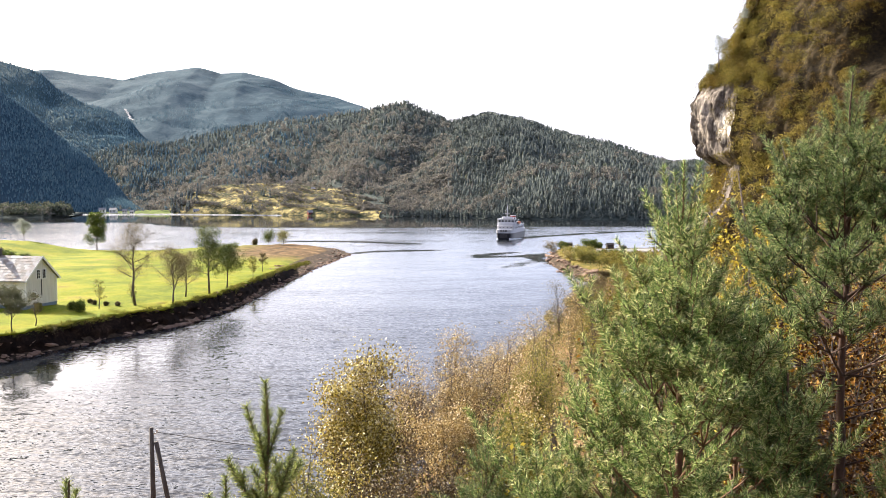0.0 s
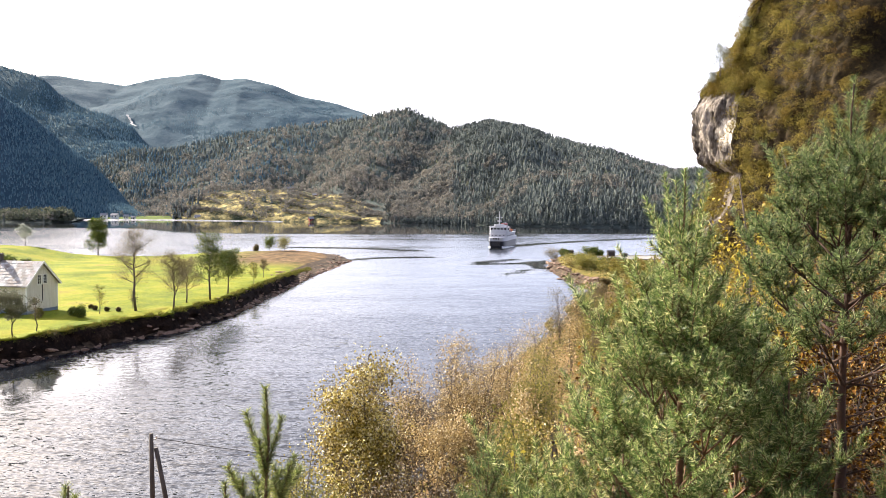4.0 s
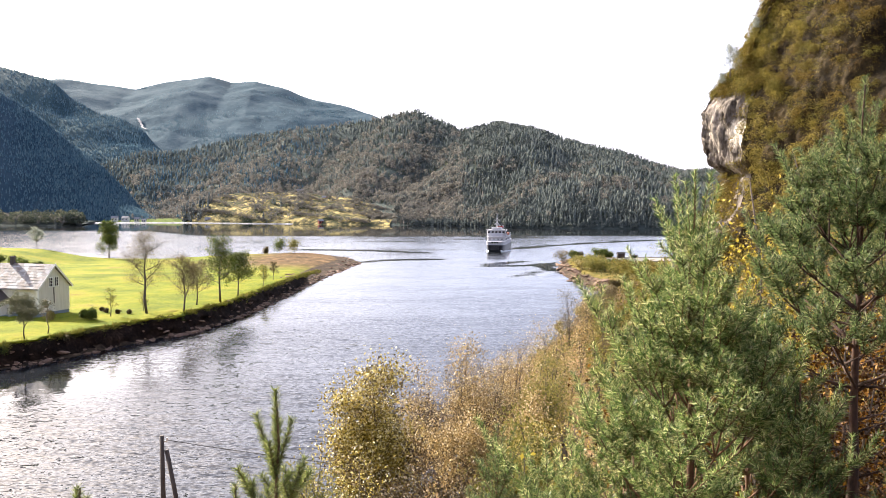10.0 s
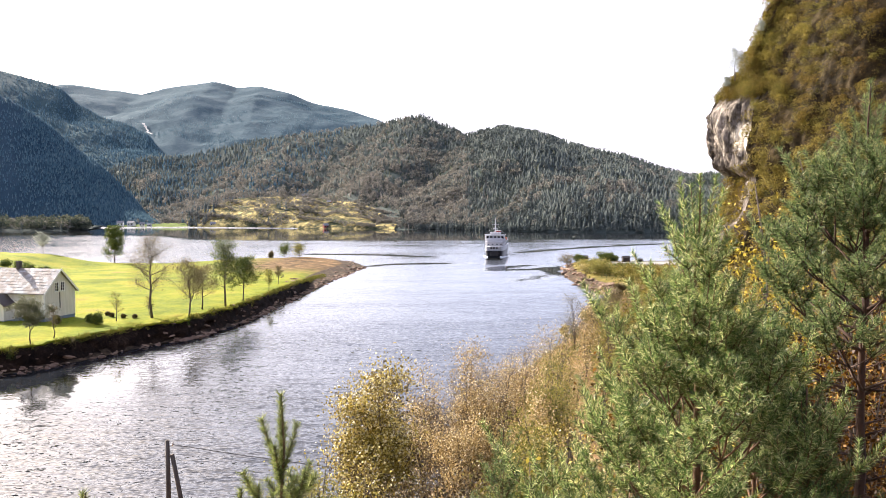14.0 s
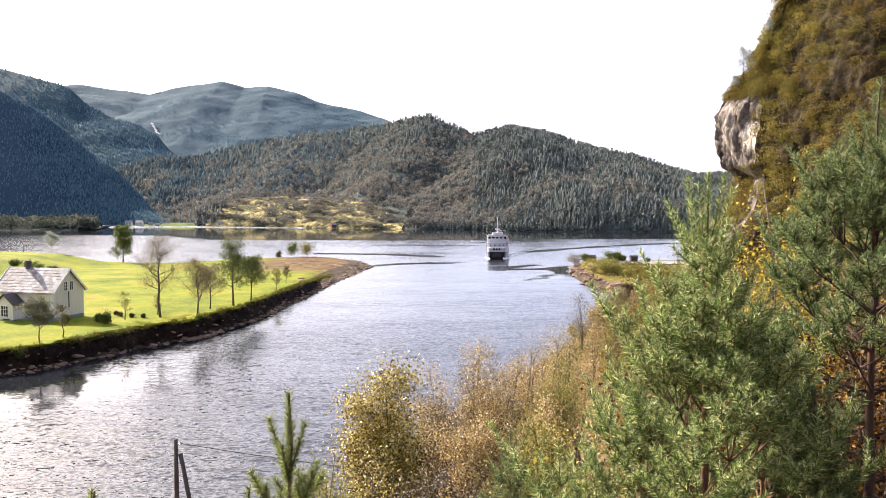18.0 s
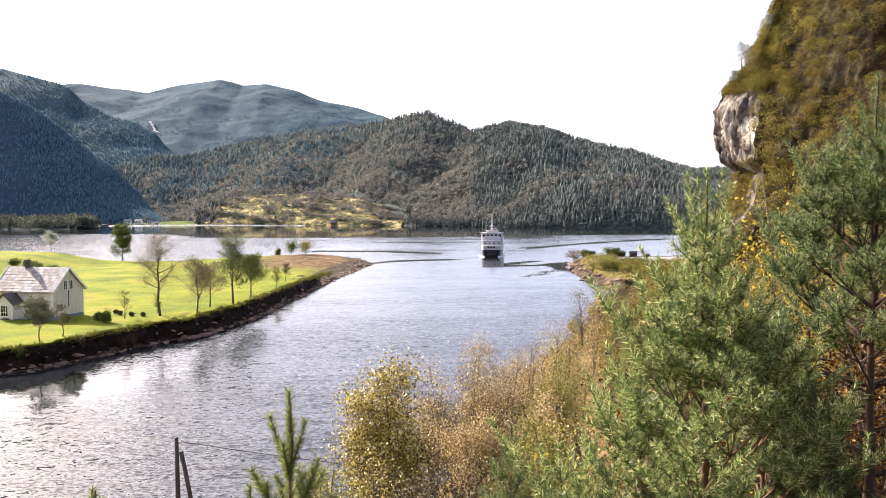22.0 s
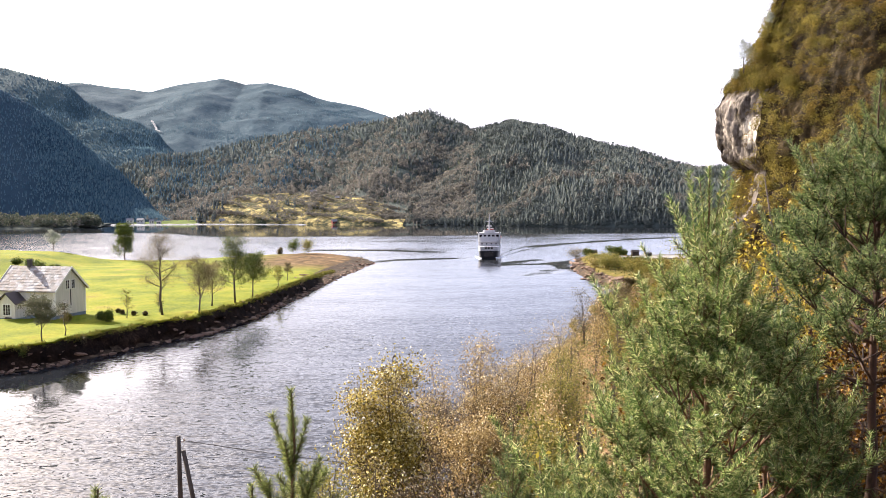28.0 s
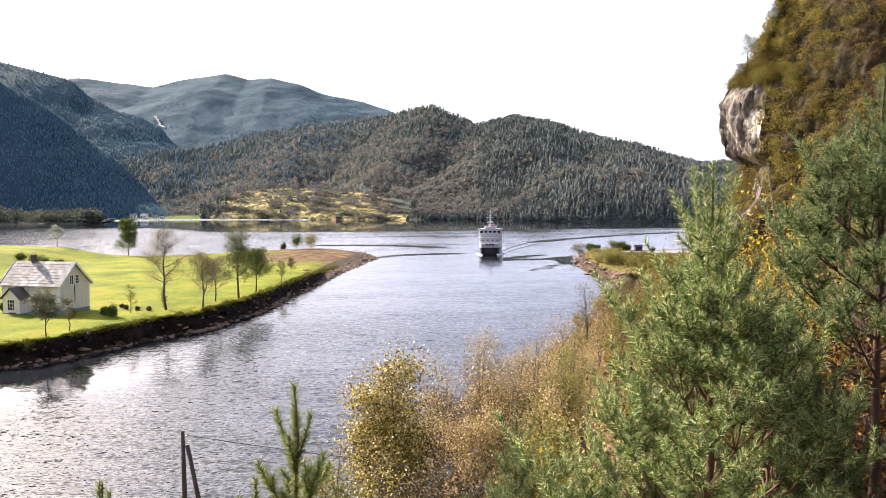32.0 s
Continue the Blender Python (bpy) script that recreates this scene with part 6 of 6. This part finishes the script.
def bank_grass(n, per):
    """Rank grass and weeds hanging over the top of the bank."""
    p = np.array(SHORE_LEFT[3:13], float)
    c = along(SHORE_LEFT, 3, 12, n, rng.normal(2.3, 0.35, (n, 1)))
    z = 2.75 - 1.3 * ease((c[:, 1] - 195) / 55)
    root = np.concatenate([c, (z + rng.uniform(-0.5, 0.25, n))[:, None]], 1)
    clump = ease(np.array([fbm(x / 3, y / 3, 1, 3) for x, y in c]) + 0.6)
    base = root[:, None] + rng.normal(0, 0.16, (n, per, 3)) * (1, 1, 0.3)
    d = unit(rng.normal(0, 0.45, (n, per, 3)) + (0, 0, 1)) * (rng.uniform(0.15, 0.75, (n, per)) * clump[:, None])[..., None]
    w = unit(np.cross(d, rng.normal(size=(n, per, 3)))) * 0.035
    v = np.stack([base - w, base + w, base + d], 2).reshape(-1, 3)
    return array_mesh("bank_grass", v, np.arange(len(v)).reshape(-1, 3))


# ---- stones of the shore ----
def stone_mesh(seed, n=2):
    bm = bmesh.new()
    bmesh.ops.create_icosphere(bm, subdivisions=1, radius=1.0)
    for v in bm.verts:
        v.co *= 1 + 0.45 * noise.noise(v.co * 1.3 + Vector((seed * 7.1, 0, 0)))
        v.co.z *= 0.62
    me = bpy.data.meshes.new("stone")
    bm.to_mesh(me)
    bm.free()
    me.materials.append(M["stone"])
    return me


def along(poly, i0, i1, n, inland):
    p = np.array(poly[i0:i1], float)
    s = np.concatenate([[0], np.cumsum(np.hypot(*np.diff(p, axis=0).T))])
    u = np.sort(rng.uniform(0, s[-1], n))
    c = np.stack([np.interp(u, s, p[:, k]) for k in (0, 1)], -1)
    d = np.stack([np.interp(u + 1, s, p[:, k]) - np.interp(u - 1, s, p[:, k]) for k in (0, 1)], -1)
    d = unit(d)
    return c + np.stack([-d[:, 1], d[:, 0]], -1) * inland


for k, (x, y) in enumerate(along(SHORE_LEFT, 3, 12, 26, rng.uniform(1.3, 3.2, (26, 1)))):
    deciduous("bank_bush", x, y, 0.9 + 0.9 * rng.random(), 0.8, 260, 0.09, M[("leaf_olive", "leaf_thin", "leaf_green")[k % 3]], "low scrubby bush on the bank", "bush", 8, 3, 0.05, 0.16, z=1.6 if y < 200 else 1.0, seed=220 + k, group="bushes on the bank", twigs=2)

M["rank_grass"] = foliage("rank grass", [(0.0, (0.04, 0.05, 0.008)), (0.5, (0.11, 0.12, 0.015)), (1.0, (0.24, 0.19, 0.05))], 0.4, 0.8)
tagged(part("bank_grass", bank_grass(2600, 14), M["rank_grass"]), "rank olive grass hanging over the bank", "grass", kind="stuff")

STONES = [stone_mesh(k) for k in range(8)]


def stones(poly, i0, i1, n, reach, size, sign):
    for x, y in along(poly, i0, i1, n, (sign * rng.uniform(*reach, n))[:, None]):
        s = size[0] + (size[1] - size[0]) * rng.random() ** 1.8
        ob = new("stone", STONES[rng.integers(0, 8)])
        ob.parent = GROUND
        inl = float(shore_distance(poly, np.array([x]), np.array([y]))[0])
        z = max(-0.15, gz(x, y)) if sign < 0 or y > 200 else max(-0.1, 0.15 * inl, (inl - 0.6) * 1.65)
        ob.matrix_basis = pose(x, y, z + s * 0.1, rng.uniform(-15, 15), rng.uniform(-15, 15), rng.uniform(0, 360)) @ Matrix.Diagonal((s * rng.uniform(1, 1.7), s * rng.uniform(0.6, 1), s * rng.uniform(0.45, 0.85), 1))


stones(SHORE_LEFT, 3, 13, 330, (-0.5, 0.9), (0.15, 0.8), 1)
stones(SHORE_LEFT, 3, 6, 45, (0.5, 1.8), (0.2, 0.8), 1)
stones(SHORE_LEFT, 6, 12, 80, (0.5, 2.3), (0.15, 0.6), 1)
stones(SHORE_LEFT, 10, 14, 70, (1.0, 6.0), (0.25, 0.8), 1)
stones(SHORE_RIGHT, 9, 14, 90, (-0.5, 3.0), (0.4, 1.3), -1)


# ---- the landing place on the point across ----
M["concrete"] = surface("pale quay concrete", [(0.35, (0.17, 0.16, 0.14)), (0.65, (0.27, 0.25, 0.22))], 0.4, 4.0, 0.9, 0.2, 0.02)
M["tarred"] = surface("dark tarred boards", [(0.35, (0.02, 0.016, 0.014)), (0.65, (0.06, 0.045, 0.04))], 0.6, 8.0, 0.8, 0.2, 0.02)
quay = thing("quay", pose(61, 274, 2.2, 0, 0, 4), "low pale concrete landing place on the point", "quay")
part("slab", Build().box((0, 0, 0.1), (29, 15, 0.7), 0, 1.5), M["concrete"], quay)
part("kerb", Build().box((0, 7.0, 0.5), (26, 0.4, 0.25)), M["concrete"], quay)
for x, y, w, d, h, lab in ((56.0, 279, 2.3, 1.5, 1.9, "dark tarred hut on the quay"), (43.6, 287, 1.8, 1.6, 1.6, "dark tarred hut behind bushes"), (60.5, 279, 1.8, 1.3, 1.0, "low dark crate on the quay")):
    hut = thing("hut", pose(x, y, 2.7, 0, 0, 8), lab, "hut", "huts on the point")
    part("wall", Build().prism([(-d / 2, -0.4), (d / 2, -0.4), (d / 2, h * 0.72), (0, h), (-d / 2, h * 0.72)], w, Matrix.Translation((-w / 2, 0, 0)) @ Matrix.Rotation(radians(-90), 4, "Z") @ Matrix.Diagonal((-1, 1, 1, 1))), M["tarred"], hut)
    for sy in (-1, 1):
        a = [(-w / 2 - 0.15, 0, h + 0.02), (w / 2 + 0.15, 0, h + 0.02), (w / 2 + 0.15, sy * (d / 2 + 0.2), h * 0.72 - 0.08), (-w / 2 - 0.15, sy * (d / 2 + 0.2), h * 0.72 - 0.08)]
        part("roof", Build().add(a + [(p, q, s + 0.08) for p, q, s in a], [(0, 1, 2, 3), (7, 6, 5, 4), (0, 4, 5, 1), (1, 5, 6, 2), (2, 6, 7, 3), (3, 7, 4, 0)]), M["tarred"], hut)


def marker_post():
    root = thing("marker_post", pose(-188.6, 350, -0.6), "slim dark marker post on a stone cairn in the shallows", "marker")
    part("cairn", Build().tube([(0, 0, 0), (0, 0, 0.7), (0.05, 0, 1.2)], [1.3, 0.9, 0.35], 9), M["stone"], root)
    part("post", Build().tube([(0, 0, 0.9), (0.02, 0, 5.4)], [0.17, 0.13], 8), M["tarred"], root)
    part("topmark", Build().box((0.02, 0, 5.5), (0.5, 0.5, 0.5), 20, 0.06), M["tarred"], root)


marker_post()


def motions():
    rows = [(0, 27.9, 381.8, 164.5), (6, 21.4, 367.5, 168), (12, 16.2, 349.5, 172.5), (18, 12.3, 330.5, 175.5), (24, 9.2, 314.0, 176.5), (28, 8.0, 304.5, 177), (32, 7.0, 296.0, 177)]
    walk(FERRY, [(t, pose(x, y, 0, 0, 0, w)) for t, x, y, w in rows])


motions()
